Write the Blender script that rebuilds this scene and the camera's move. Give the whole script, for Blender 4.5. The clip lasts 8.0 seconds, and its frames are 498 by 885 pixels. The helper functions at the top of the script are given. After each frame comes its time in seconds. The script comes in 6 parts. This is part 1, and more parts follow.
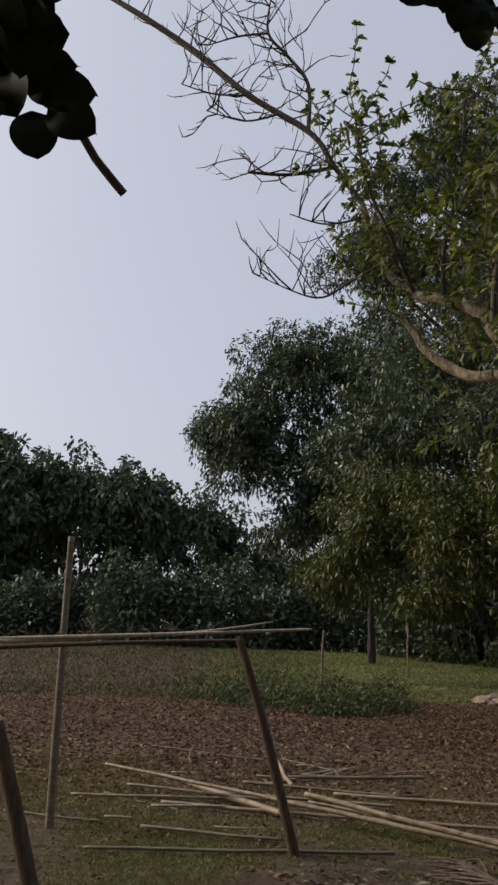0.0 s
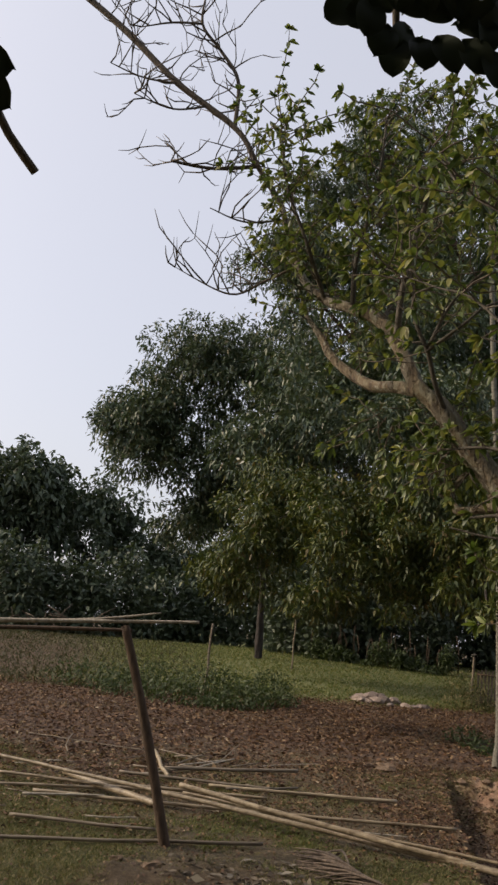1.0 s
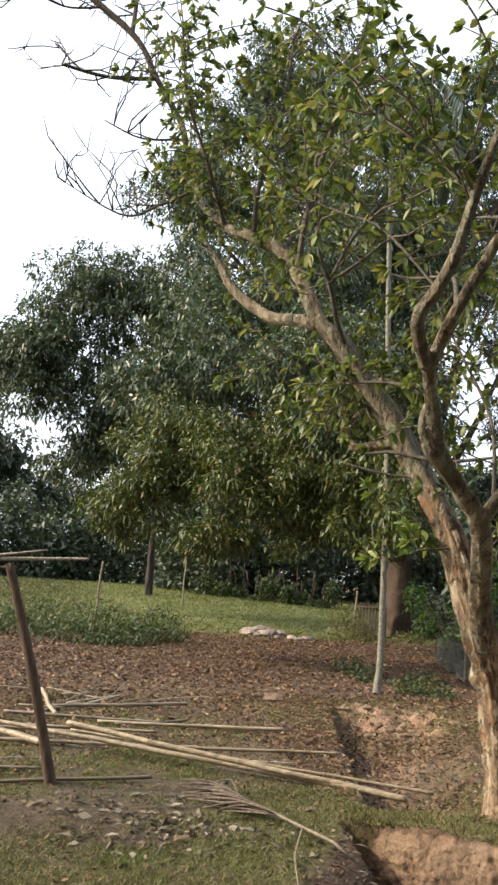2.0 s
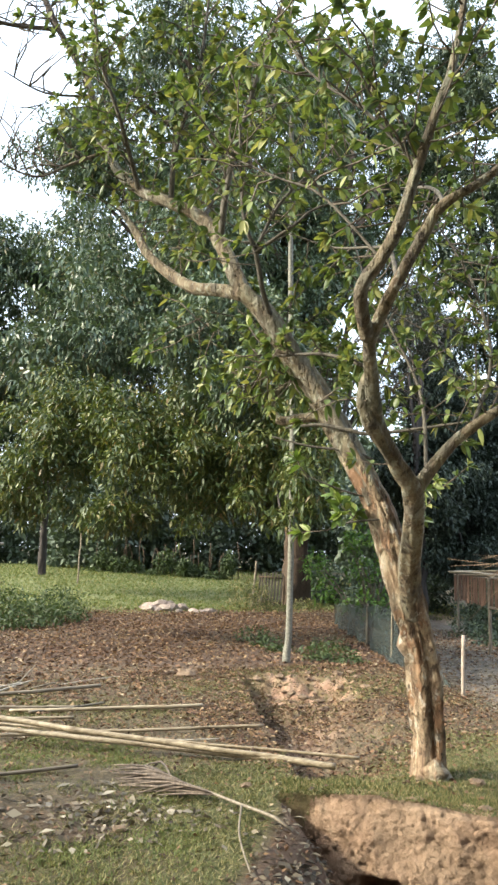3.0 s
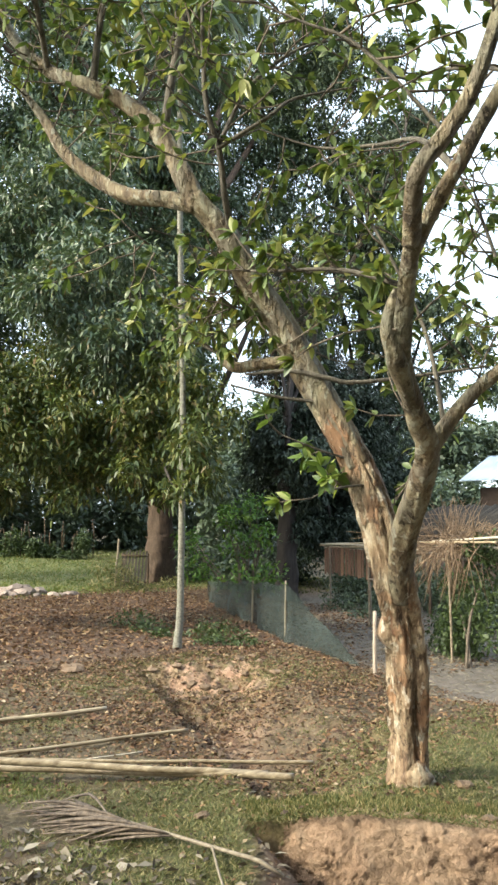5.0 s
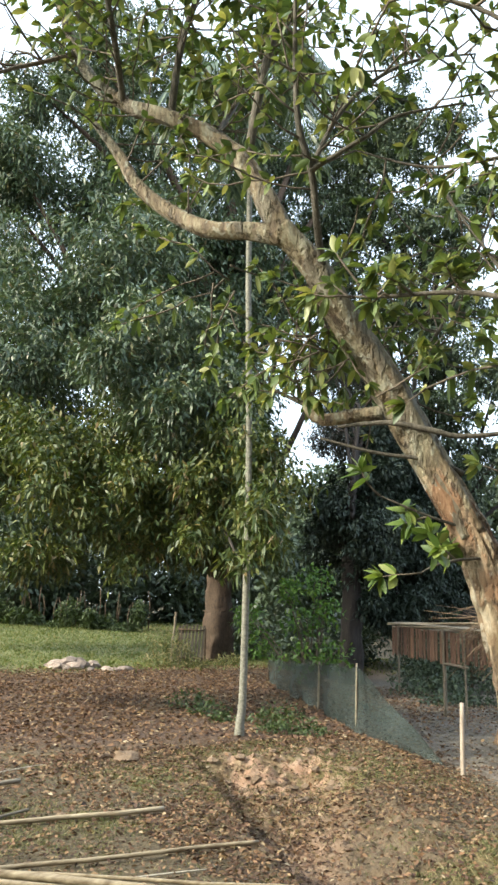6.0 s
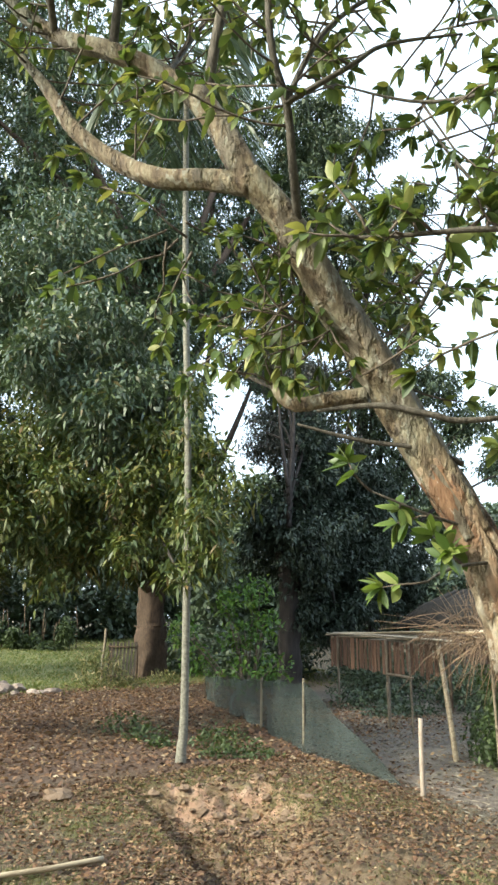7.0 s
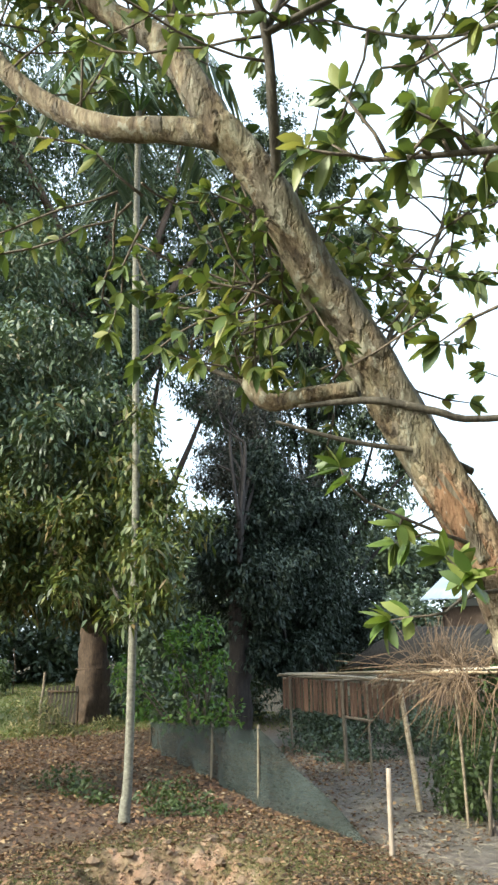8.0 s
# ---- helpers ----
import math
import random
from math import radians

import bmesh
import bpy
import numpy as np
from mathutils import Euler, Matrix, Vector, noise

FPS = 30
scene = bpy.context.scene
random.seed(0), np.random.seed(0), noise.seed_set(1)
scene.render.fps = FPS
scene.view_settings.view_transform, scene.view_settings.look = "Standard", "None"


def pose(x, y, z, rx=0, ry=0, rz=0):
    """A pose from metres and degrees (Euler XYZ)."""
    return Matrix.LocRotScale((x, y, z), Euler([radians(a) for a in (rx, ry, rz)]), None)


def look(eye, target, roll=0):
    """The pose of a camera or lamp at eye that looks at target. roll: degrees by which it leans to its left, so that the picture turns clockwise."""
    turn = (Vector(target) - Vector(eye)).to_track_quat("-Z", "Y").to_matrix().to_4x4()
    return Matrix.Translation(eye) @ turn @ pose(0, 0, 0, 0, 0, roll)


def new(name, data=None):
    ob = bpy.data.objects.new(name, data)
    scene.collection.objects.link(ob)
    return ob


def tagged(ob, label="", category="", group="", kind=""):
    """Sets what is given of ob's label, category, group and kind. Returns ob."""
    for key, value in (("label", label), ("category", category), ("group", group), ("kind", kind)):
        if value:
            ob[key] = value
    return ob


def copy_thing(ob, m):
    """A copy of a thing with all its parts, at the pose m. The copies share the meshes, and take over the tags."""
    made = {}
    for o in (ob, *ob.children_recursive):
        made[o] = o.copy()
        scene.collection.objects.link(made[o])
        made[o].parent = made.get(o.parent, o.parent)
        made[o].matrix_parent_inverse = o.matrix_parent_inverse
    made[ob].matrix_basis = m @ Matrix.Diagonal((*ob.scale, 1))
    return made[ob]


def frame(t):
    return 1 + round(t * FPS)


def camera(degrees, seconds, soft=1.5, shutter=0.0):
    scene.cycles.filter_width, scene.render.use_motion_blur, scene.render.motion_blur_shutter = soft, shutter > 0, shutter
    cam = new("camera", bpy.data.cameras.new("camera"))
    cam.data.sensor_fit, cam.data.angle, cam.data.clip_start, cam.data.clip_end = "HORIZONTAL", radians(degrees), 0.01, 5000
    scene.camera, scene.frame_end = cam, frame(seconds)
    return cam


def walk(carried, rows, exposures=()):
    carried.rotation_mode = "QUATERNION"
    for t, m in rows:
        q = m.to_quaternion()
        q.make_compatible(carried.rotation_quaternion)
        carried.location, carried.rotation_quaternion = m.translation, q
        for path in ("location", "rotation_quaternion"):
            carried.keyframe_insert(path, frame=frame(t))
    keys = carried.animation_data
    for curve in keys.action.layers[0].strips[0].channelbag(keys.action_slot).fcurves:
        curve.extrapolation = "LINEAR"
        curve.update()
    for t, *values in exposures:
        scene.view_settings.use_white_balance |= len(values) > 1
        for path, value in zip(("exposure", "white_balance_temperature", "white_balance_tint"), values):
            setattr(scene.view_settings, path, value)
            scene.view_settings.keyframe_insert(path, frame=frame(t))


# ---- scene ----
cam = camera(36.6, 8.0, soft=2.6)
PATH = [
    (0, (-0.041, -0.116, 1.38), (-0.017, 1.823, 1.871), 2.0),
    (0.5, (-0.02, -0.149, 1.385), (0.183, 1.776, 1.888), 3.3),
    (0.7, (-0.02, -0.15, 1.385), (0.216, 1.76, 1.928), 3.8),
    (1, (-0.023, -0.14, 1.384), (0.254, 1.78, 1.87), 4.6),
    (1.3, (-0.019, -0.1, 1.386), (0.353, 1.811, 1.843), 4.9),
    (1.5, (-0.016, -0.069, 1.388), (0.493, 1.839, 1.707), 5.3),
    (2, (-0.004, 0.029, 1.376), (0.566, 1.913, 1.726), 3.9),
    (2.2, (0.008, 0.118, 1.36), (0.661, 1.98, 1.689), 5.7),
    (3.3, (-0.223, 0.348, 1.406), (0.691, 2.106, 1.68), 1.2),
    (3.5, (-0.194, 0.522, 1.38), (0.767, 2.258, 1.627), 2.4),
    (3.7, (-0.205, 0.62, 1.381), (0.829, 2.302, 1.7), 1.4),
    (4, (-0.226, 0.76, 1.382), (0.806, 2.448, 1.674), -0.2),
    (4.1, (-0.252, 0.826, 1.388), (0.834, 2.474, 1.758), 0.6),
    (4.2, (-0.279, 0.893, 1.394), (0.795, 2.544, 1.744), 1.3),
    (5.3, (-0.233, 1.503, 1.375), (1.008, 3.056, 1.6), -0.3),
    (5.5, (-0.185, 1.618, 1.363), (0.986, 3.202, 1.708), -1.0),
    (5.8, (-0.115, 1.747, 1.385), (1.001, 3.358, 1.783), 0.6),
    (6, (-0.068, 1.84, 1.402), (1.003, 3.475, 1.825), 1.5),
    (6.3, (0.006, 2.027, 1.424), (1.122, 3.622, 1.88), 1.5),
    (6.5, (0.051, 2.148, 1.434), (1.204, 3.704, 1.937), 1.2),
    (6.8, (0.092, 2.286, 1.429), (1.321, 3.804, 1.859), 0.3),
    (7, (0.126, 2.374, 1.43), (1.349, 3.89, 1.884), -0.2),
    (7.3, (0.217, 2.523, 1.472), (1.45, 4.011, 1.985), 0.3),
    (7.5, (0.28, 2.618, 1.492), (1.49, 4.137, 1.97), 0.5),
    (7.7, (0.345, 2.721, 1.474), (1.595, 4.219, 1.91), 0.0),
    (8, (0.406, 2.819, 1.44), (1.719, 4.223, 1.989), -0.9),
]
EXPOSURES = [(0.0, -0.4, 6700, 12), (0.5, -0.18, 6900, 12), (1.0, -0.03, 7000, 13), (1.4, 0.0, 7100, 13), (1.6, 0.25, 7000, 13), (1.9, 1.0, 6800, 9), (2.2, 1.4, 6600, 6), (3.5, 1.78, 6200, 0), (5.5, 1.62, 6300, -1), (8.0, 1.6, 6100, -3)]
walk(cam, [(t, look(eye, target, roll)) for t, eye, target, roll in PATH], EXPOSURES)

# ---- light ----
SUN_DIR = Vector((-0.81, 0.16, 0.56)).normalized()
world = bpy.data.worlds.new("sky")
scene.world = world
world.use_nodes = True
wn = world.node_tree
sky = wn.nodes.new("ShaderNodeTexSky")
sky.sky_type = "NISHITA"
sky.sun_disc = False
sky.sun_elevation = math.asin(SUN_DIR.z)
sky.sun_rotation = math.atan2(SUN_DIR.x, SUN_DIR.y)
sky.air_density, sky.dust_density, sky.ozone_density = 1.0, 6.0, 1.0
wn.nodes["Background"].inputs["Strength"].default_value = 0.15
veil = wn.nodes.new("ShaderNodeMix")  # thin bright haze over the whole sky
veil.data_type, veil.inputs["Factor"].default_value = "RGBA", 0.4
veil.inputs["B"].default_value = (8.4, 8.9, 10.2, 1)
wn.links.new(sky.outputs["Color"], veil.inputs["A"])
wn.links.new(veil.outputs[2], wn.nodes["Background"].inputs["Color"])
sun = new("sun", bpy.data.lights.new("sun", "SUN"))
sun.data.energy, sun.data.angle, sun.data.color = 2.0, radians(3), (1.0, 0.88, 0.7)
sun.matrix_world = look((0, 0, 30), Vector((0, 0, 30)) - SUN_DIR)


# ---- materials ----
def material(name, build):
    m = bpy.data.materials.new(name)
    m.use_nodes = True
    build(m.node_tree, m.node_tree.nodes["Principled BSDF"])
    return m


def ramp(nt, source, stops):
    r = nt.nodes.new("ShaderNodeValToRGB")
    e = r.color_ramp.elements
    while len(e) < len(stops):
        e.new(0.5)
    for el, (p, c) in zip(e, stops):
        el.position, el.color = p, (*c, 1)
    nt.links.new(source, r.inputs["Fac"])
    return r.outputs["Color"]


def noise_tex(nt, scale, detail=5.0, rough=0.6, stretch=None):
    n = nt.nodes.new("ShaderNodeTexNoise")
    n.inputs["Scale"].default_value, n.inputs["Detail"].default_value = scale, detail
    n.inputs["Roughness"].default_value = rough
    co = nt.nodes.new("ShaderNodeTexCoord").outputs["Object"]
    if stretch:
        mp = nt.nodes.new("ShaderNodeMapping")
        mp.inputs["Scale"].default_value = stretch
        nt.links.new(co, mp.inputs["Vector"])
        co = mp.outputs["Vector"]
    nt.links.new(co, n.inputs["Vector"])
    return n.outputs["Fac"]


def mix(nt, fac, a, b, kind="MIX"):
    m = nt.nodes.new("ShaderNodeMix")
    m.data_type, m.blend_type = "RGBA", kind
    for value, socket in ((fac, m.inputs["Factor"]), (a, m.inputs["A"]), (b, m.inputs["B"])):
        if isinstance(value, (int, float)):
            socket.default_value = value
        elif isinstance(value, tuple):
            socket.default_value = (*value, 1)
        else:
            nt.links.new(value, socket)
    for out in m.outputs:
        if out.type == "RGBA":
            return out


def bump(nt, bsdf, height, strength, distance):
    b = nt.nodes.new("ShaderNodeBump")
    b.inputs["Strength"].default_value, b.inputs["Distance"].default_value = strength, distance
    nt.links.new(height, b.inputs["Height"])
    nt.links.new(b.outputs["Normal"], bsdf.inputs["Normal"])


def attribute(nt, name):
    a = nt.nodes.new("ShaderNodeAttribute")
    a.attribute_name = name
    return a.outputs["Fac"]


def leafy(name, stops, gloss=0.45, through_light=0.35):
    """Leaf colours that differ from leaf to leaf, with light coming through."""
    def build(nt, p):
        g = nt.nodes.new("ShaderNodeNewGeometry")
        c = ramp(nt, g.outputs["Random Per Island"], stops)
        c = mix(nt, ramp(nt, noise_tex(nt, 0.7, 3), [(0.35, (0.0,) * 3), (0.65, (0.5,) * 3)]), c, mix(nt, 1.0, c, (0.75, 0.8, 0.6), "MULTIPLY"))
        nt.links.new(c, p.inputs["Base Color"])
        p.inputs["Roughness"].default_value = gloss
        t = nt.nodes.new("ShaderNodeBsdfTranslucent")
        nt.links.new(mix(nt, 1.0, c, (1.0, 1.0, 0.5), "MULTIPLY"), t.inputs["Color"])
        s = nt.nodes.new("ShaderNodeMixShader")
        s.inputs["Fac"].default_value = through_light
        nt.links.new(p.outputs["BSDF"], s.inputs[1])
        nt.links.new(t.outputs["BSDF"], s.inputs[2])
        nt.links.new(s.outputs["Shader"], nt.nodes["Material Output"].inputs["Surface"])
    return material(name, build)


def woody(name, dark, pale, scale=9.0, stretch=(1, 1, 0.18), relief=0.6, rough=0.85, patches=None):
    def build(nt, p):
        fine = noise_tex(nt, scale * 4, 6, 0.7, stretch)
        broad = noise_tex(nt, scale * 0.5, 4, 0.55)
        c = mix(nt, ramp(nt, fine, [(0.33, (0.0,) * 3), (0.68, (1.0,) * 3)]), dark, pale)
        if patches:
            c = mix(nt, ramp(nt, broad, [(0.5, (0.0,) * 3), (0.62, (0.8,) * 3)]), c, patches)
        r = nt.nodes.new("ShaderNodeObjectInfo")
        v = ramp(nt, r.outputs["Random"], [(0.0, (0.72,) * 3), (1.0, (1.0,) * 3)])
        c = mix(nt, 1.0, c, v, "MULTIPLY")
        nt.links.new(c, p.inputs["Base Color"])
        p.inputs["Roughness"].default_value = rough
        bump(nt, p, mix(nt, 0.5, fine, broad), relief, 0.03)
    return material(name, build)


MAT = {}
MAT["twig"] = woody("grey_brown_twig", (0.07, 0.055, 0.045), (0.2, 0.16, 0.12), 14.0)
# red-brown bark, darkened in colour for the shade on the mango trunk
MAT["mango_bark"] = woody("shaded_red_brown_bark", (0.04, 0.026, 0.018), (0.125, 0.08, 0.052), 7.0, (1, 1, 0.3), 1.0)
MAT["black_bark"] = woody("blackish_bark", (0.012, 0.009, 0.008), (0.05, 0.038, 0.032), 6.0)
MAT["grey_bark"] = woody("dull_grey_bark", (0.045, 0.038, 0.03), (0.17, 0.15, 0.12), 12.0)
MAT["palm_bark"] = woody("pale_lichened_palm_trunk", (0.10, 0.095, 0.075), (0.28, 0.27, 0.22), 6.0, (1, 1, 1.5), 0.4)
MAT["bamboo"] = woody("dry_bamboo", (0.15, 0.105, 0.058), (0.45, 0.37, 0.25), 8.0, (0.1, 1, 1), 0.15, 0.5)
MAT["old_bamboo"] = woody("weathered_grey_bamboo", (0.12, 0.09, 0.06), (0.30, 0.25, 0.18), 8.0, (0.1, 1, 1), 0.2, 0.65)
MAT["dark_post"] = woody("dark_brown_wood", (0.045, 0.028, 0.018), (0.14, 0.09, 0.055), 9.0)
MAT["grey_post"] = woody("weathered_pale_wood", (0.28, 0.24, 0.18), (0.58, 0.52, 0.43), 9.0)
MAT["guava_leaf"] = leafy("fresh_green_leaf", [(0.0, (0.055, 0.09, 0.036)), (0.45, (0.125, 0.175, 0.056)), (0.8, (0.215, 0.25, 0.082)), (1.0, (0.33, 0.32, 0.13))], 0.42, 0.33)
# greens lifted so the colour carries the haze over the mango trees
MAT["mango_leaf"] = leafy("haze_lifted_green_leaf", [(0.0, (0.046, 0.074, 0.05)), (0.6, (0.084, 0.12, 0.07)), (0.92, (0.125, 0.155, 0.08)), (1.0, (0.16, 0.125, 0.07))], 0.42, 0.18)
MAT["mango_young"] = leafy("olive_green_leaf", [(0.0, (0.028, 0.052, 0.015)), (0.55, (0.076, 0.1, 0.024)), (0.9, (0.15, 0.162, 0.042)), (1.0, (0.17, 0.115, 0.05))], 0.5, 0.24)
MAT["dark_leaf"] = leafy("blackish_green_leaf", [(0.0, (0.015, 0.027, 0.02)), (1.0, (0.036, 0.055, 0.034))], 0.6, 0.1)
MAT["plum_leaf"] = leafy("plum_green_leaf", [(0.0, (0.03, 0.036, 0.032)), (0.7, (0.062, 0.066, 0.05)), (1.0, (0.1, 0.068, 0.062))], 0.5, 0.15)
MAT["wood_leaf"] = leafy("dull_green_leaf", [(0.0, (0.034, 0.054, 0.034)), (1.0, (0.074, 0.1, 0.052))], 0.55, 0.16)
# distance haze put into the leaf colour: paler, bluish green
MAT["far_leaf"] = leafy("haze_paled_leaf", [(0.0, (0.046, 0.07, 0.048)), (1.0, (0.088, 0.116, 0.07))], 0.55, 0.18)
MAT["bush_leaf"] = leafy("bright_weed_leaf", [(0.0, (0.05, 0.11, 0.022)), (0.7, (0.11, 0.21, 0.04)), (1.0, (0.2, 0.28, 0.07))], 0.5, 0.4)
MAT["grey_litter"] = leafy("weathered_dead_leaf", [(0.0, (0.04, 0.03, 0.022)), (0.6, (0.11, 0.085, 0.062)), (0.92, (0.19, 0.155, 0.118)), (1.0, (0.36, 0.31, 0.25))], 0.8, 0.05)
MAT["weed_leaf"] = leafy("dull_weed_leaf", [(0.0, (0.03, 0.05, 0.016)), (1.0, (0.068, 0.098, 0.028))], 0.6, 0.28)
MAT["grass"] = leafy("short_grass", [(0.0, (0.05, 0.068, 0.022)), (0.4, (0.105, 0.12, 0.04)), (0.65, (0.185, 0.165, 0.072)), (1.0, (0.36, 0.3, 0.17))], 0.7, 0.3)
MAT["litter"] = leafy("dead_leaf", [(0.0, (0.03, 0.016, 0.01)), (0.4, (0.1, 0.047, 0.025)), (0.75, (0.19, 0.104, 0.054)), (0.96, (0.26, 0.175, 0.1)), (1.0, (0.36, 0.29, 0.21))], 0.75, 0.1)


def peeling(nt, p, tan=1.0):
    """Smooth tan bark that flakes off in long patches."""
    long = noise_tex(nt, 15, 7, 0.72, (1, 1, 0.2))
    flake = noise_tex(nt, 8, 6, 0.62, (1, 1, 0.42))
    scale = noise_tex(nt, 19, 5, 0.6, (1, 1, 0.5))
    broad = noise_tex(nt, 2.6, 4)
    fine = noise_tex(nt, 75, 4, 0.7, (1, 1, 0.3))
    c = ramp(nt, long, [(0.34, (0.07, 0.04, 0.024)), (0.45, (0.21, 0.14, 0.085)), (0.56, (0.35, 0.27, 0.18)), (0.66, (0.47, 0.41, 0.32))])
    c = mix(nt, ramp(nt, flake, [(0.535, (0.0,) * 3), (0.565, (0.9,) * 3)]), c, ramp(nt, long, [(0.35, (0.12, 0.055 + 0.03 * (1 - tan), 0.028 + 0.03 * (1 - tan))), (0.65, (0.3, 0.17 + 0.07 * (1 - tan), 0.09 + 0.1 * (1 - tan)))]))
    c = mix(nt, ramp(nt, scale, [(0.58, (0.0,) * 3), (0.62, (0.75,) * 3)]), c, (0.46, 0.41, 0.34))
    c = mix(nt, ramp(nt, broad, [(0.5, (0.0,) * 3), (0.66, (0.6,) * 3)]), c, (0.19, 0.185, 0.14))
    c = mix(nt, ramp(nt, scale, [(0.36, (0.85,) * 3), (0.41, (0.0,) * 3)]), c, (0.055, 0.034, 0.022))
    c = mix(nt, ramp(nt, fine, [(0.3, (0.6,) * 3), (0.5, (0.0,) * 3)]), c, (0.08, 0.052, 0.034))
    if tan < 1:
        c = mix(nt, 1.0, c, (0.68, 0.74, 0.72), "MULTIPLY")
    nt.links.new(c, p.inputs["Base Color"])
    p.inputs["Roughness"].default_value = 0.8
    bump(nt, p, mix(nt, 0.4, mix(nt, 0.5, long, ramp(nt, flake, [(0.5, (0.0,) * 3), (0.58, (1.0,) * 3)])), scale), 1.0, 0.05)


MAT["bark"] = material("peeling_tan_bark", peeling)
MAT["pale_bark"] = material("peeling_grey_bark", lambda nt, p: peeling(nt, p, 0.0))


def soil(nt, p):
    fine, mid, broad = noise_tex(nt, 30, 9, 0.78), noise_tex(nt, 6, 6, 0.65), noise_tex(nt, 0.9, 4)
    earth = ramp(nt, fine, [(0.32, (0.035, 0.026, 0.014)), (0.5, (0.105, 0.08, 0.043)), (0.68, (0.23, 0.175, 0.1))])
    cut = ramp(nt, mid, [(0.3, (0.34, 0.19, 0.12)), (0.52, (0.45, 0.29, 0.2)), (0.7, (0.53, 0.38, 0.28))])
    turf = ramp(nt, fine, [(0.32, (0.032, 0.036, 0.01)), (0.5, (0.11, 0.106, 0.034)), (0.68, (0.22, 0.19, 0.075))])
    dead = ramp(nt, fine, [(0.3, (0.045, 0.025, 0.016)), (0.5, (0.095, 0.056, 0.035)), (0.72, (0.16, 0.105, 0.066))])
    grey = ramp(nt, mid, [(0.3, (0.102, 0.087, 0.075)), (0.7, (0.198, 0.174, 0.150))])
    lawn = ramp(nt, fine, [(0.3, (0.09, 0.115, 0.038)), (0.7, (0.23, 0.23, 0.09))])
    c = mix(nt, ramp(nt, broad, [(0.4, (0.0,) * 3), (0.6, (0.7,) * 3)]), earth, mix(nt, 0.4, earth, (0.11, 0.085, 0.048)))
    c = mix(nt, attribute(nt, "turf"), c, turf)
    c = mix(nt, attribute(nt, "dead"), c, dead)
    c = mix(nt, attribute(nt, "lawn"), c, lawn)
    c = mix(nt, attribute(nt, "grey"), c, grey)
    c = mix(nt, attribute(nt, "cut"), c, cut)
    nt.links.new(c, p.inputs["Base Color"])
    p.inputs["Roughness"].default_value = 0.95
    bump(nt, p, mix(nt, 0.5, fine, mid), 1.0, 0.09)


MAT["soil"] = material("red_brown_soil", soil)


# ---- building helpers ----
rng = np.random.default_rng(7)


def mesh_object(name, verts, faces, mat, parent=None, label="", smooth=True):
    me = bpy.data.meshes.new(name)
    me.from_pydata(np.asarray(verts).tolist(), [], faces if isinstance(faces, list) else faces.tolist())
    if smooth:
        me.shade_smooth()
    me.materials.append(mat)
    ob = new(name, me)
    ob.parent = parent
    if label:
        tagged(ob, label)
    return ob


def thing(name, place, label, category, group=""):
    e = new(name)
    e.location = place
    return tagged(e, label, category, group)


def spline(points, radii, step):
    """Points and radii along a smooth line through the given ones."""
    pts = [Vector(p) for p in points]
    out, rad = [], []
    for i in range(len(pts) - 1):
        a, b = pts[max(i - 1, 0)], pts[min(i + 2, len(pts) - 1)]
        n = max(1, int((pts[i + 1] - pts[i]).length / step))
        for k in range(n):
            u = k / n
            m0, m1 = (pts[i + 1] - a) * 0.5, (b - pts[i]) * 0.5
            out.append((2 * u**3 - 3 * u**2 + 1) * pts[i] + (u**3 - 2 * u**2 + u) * m0 + (-2 * u**3 + 3 * u**2) * pts[i + 1] + (u**3 - u**2) * m1)
            rad.append(radii[i] * (1 - u) + radii[i + 1] * u)
    return out + [pts[-1]], rad + [radii[-1]]


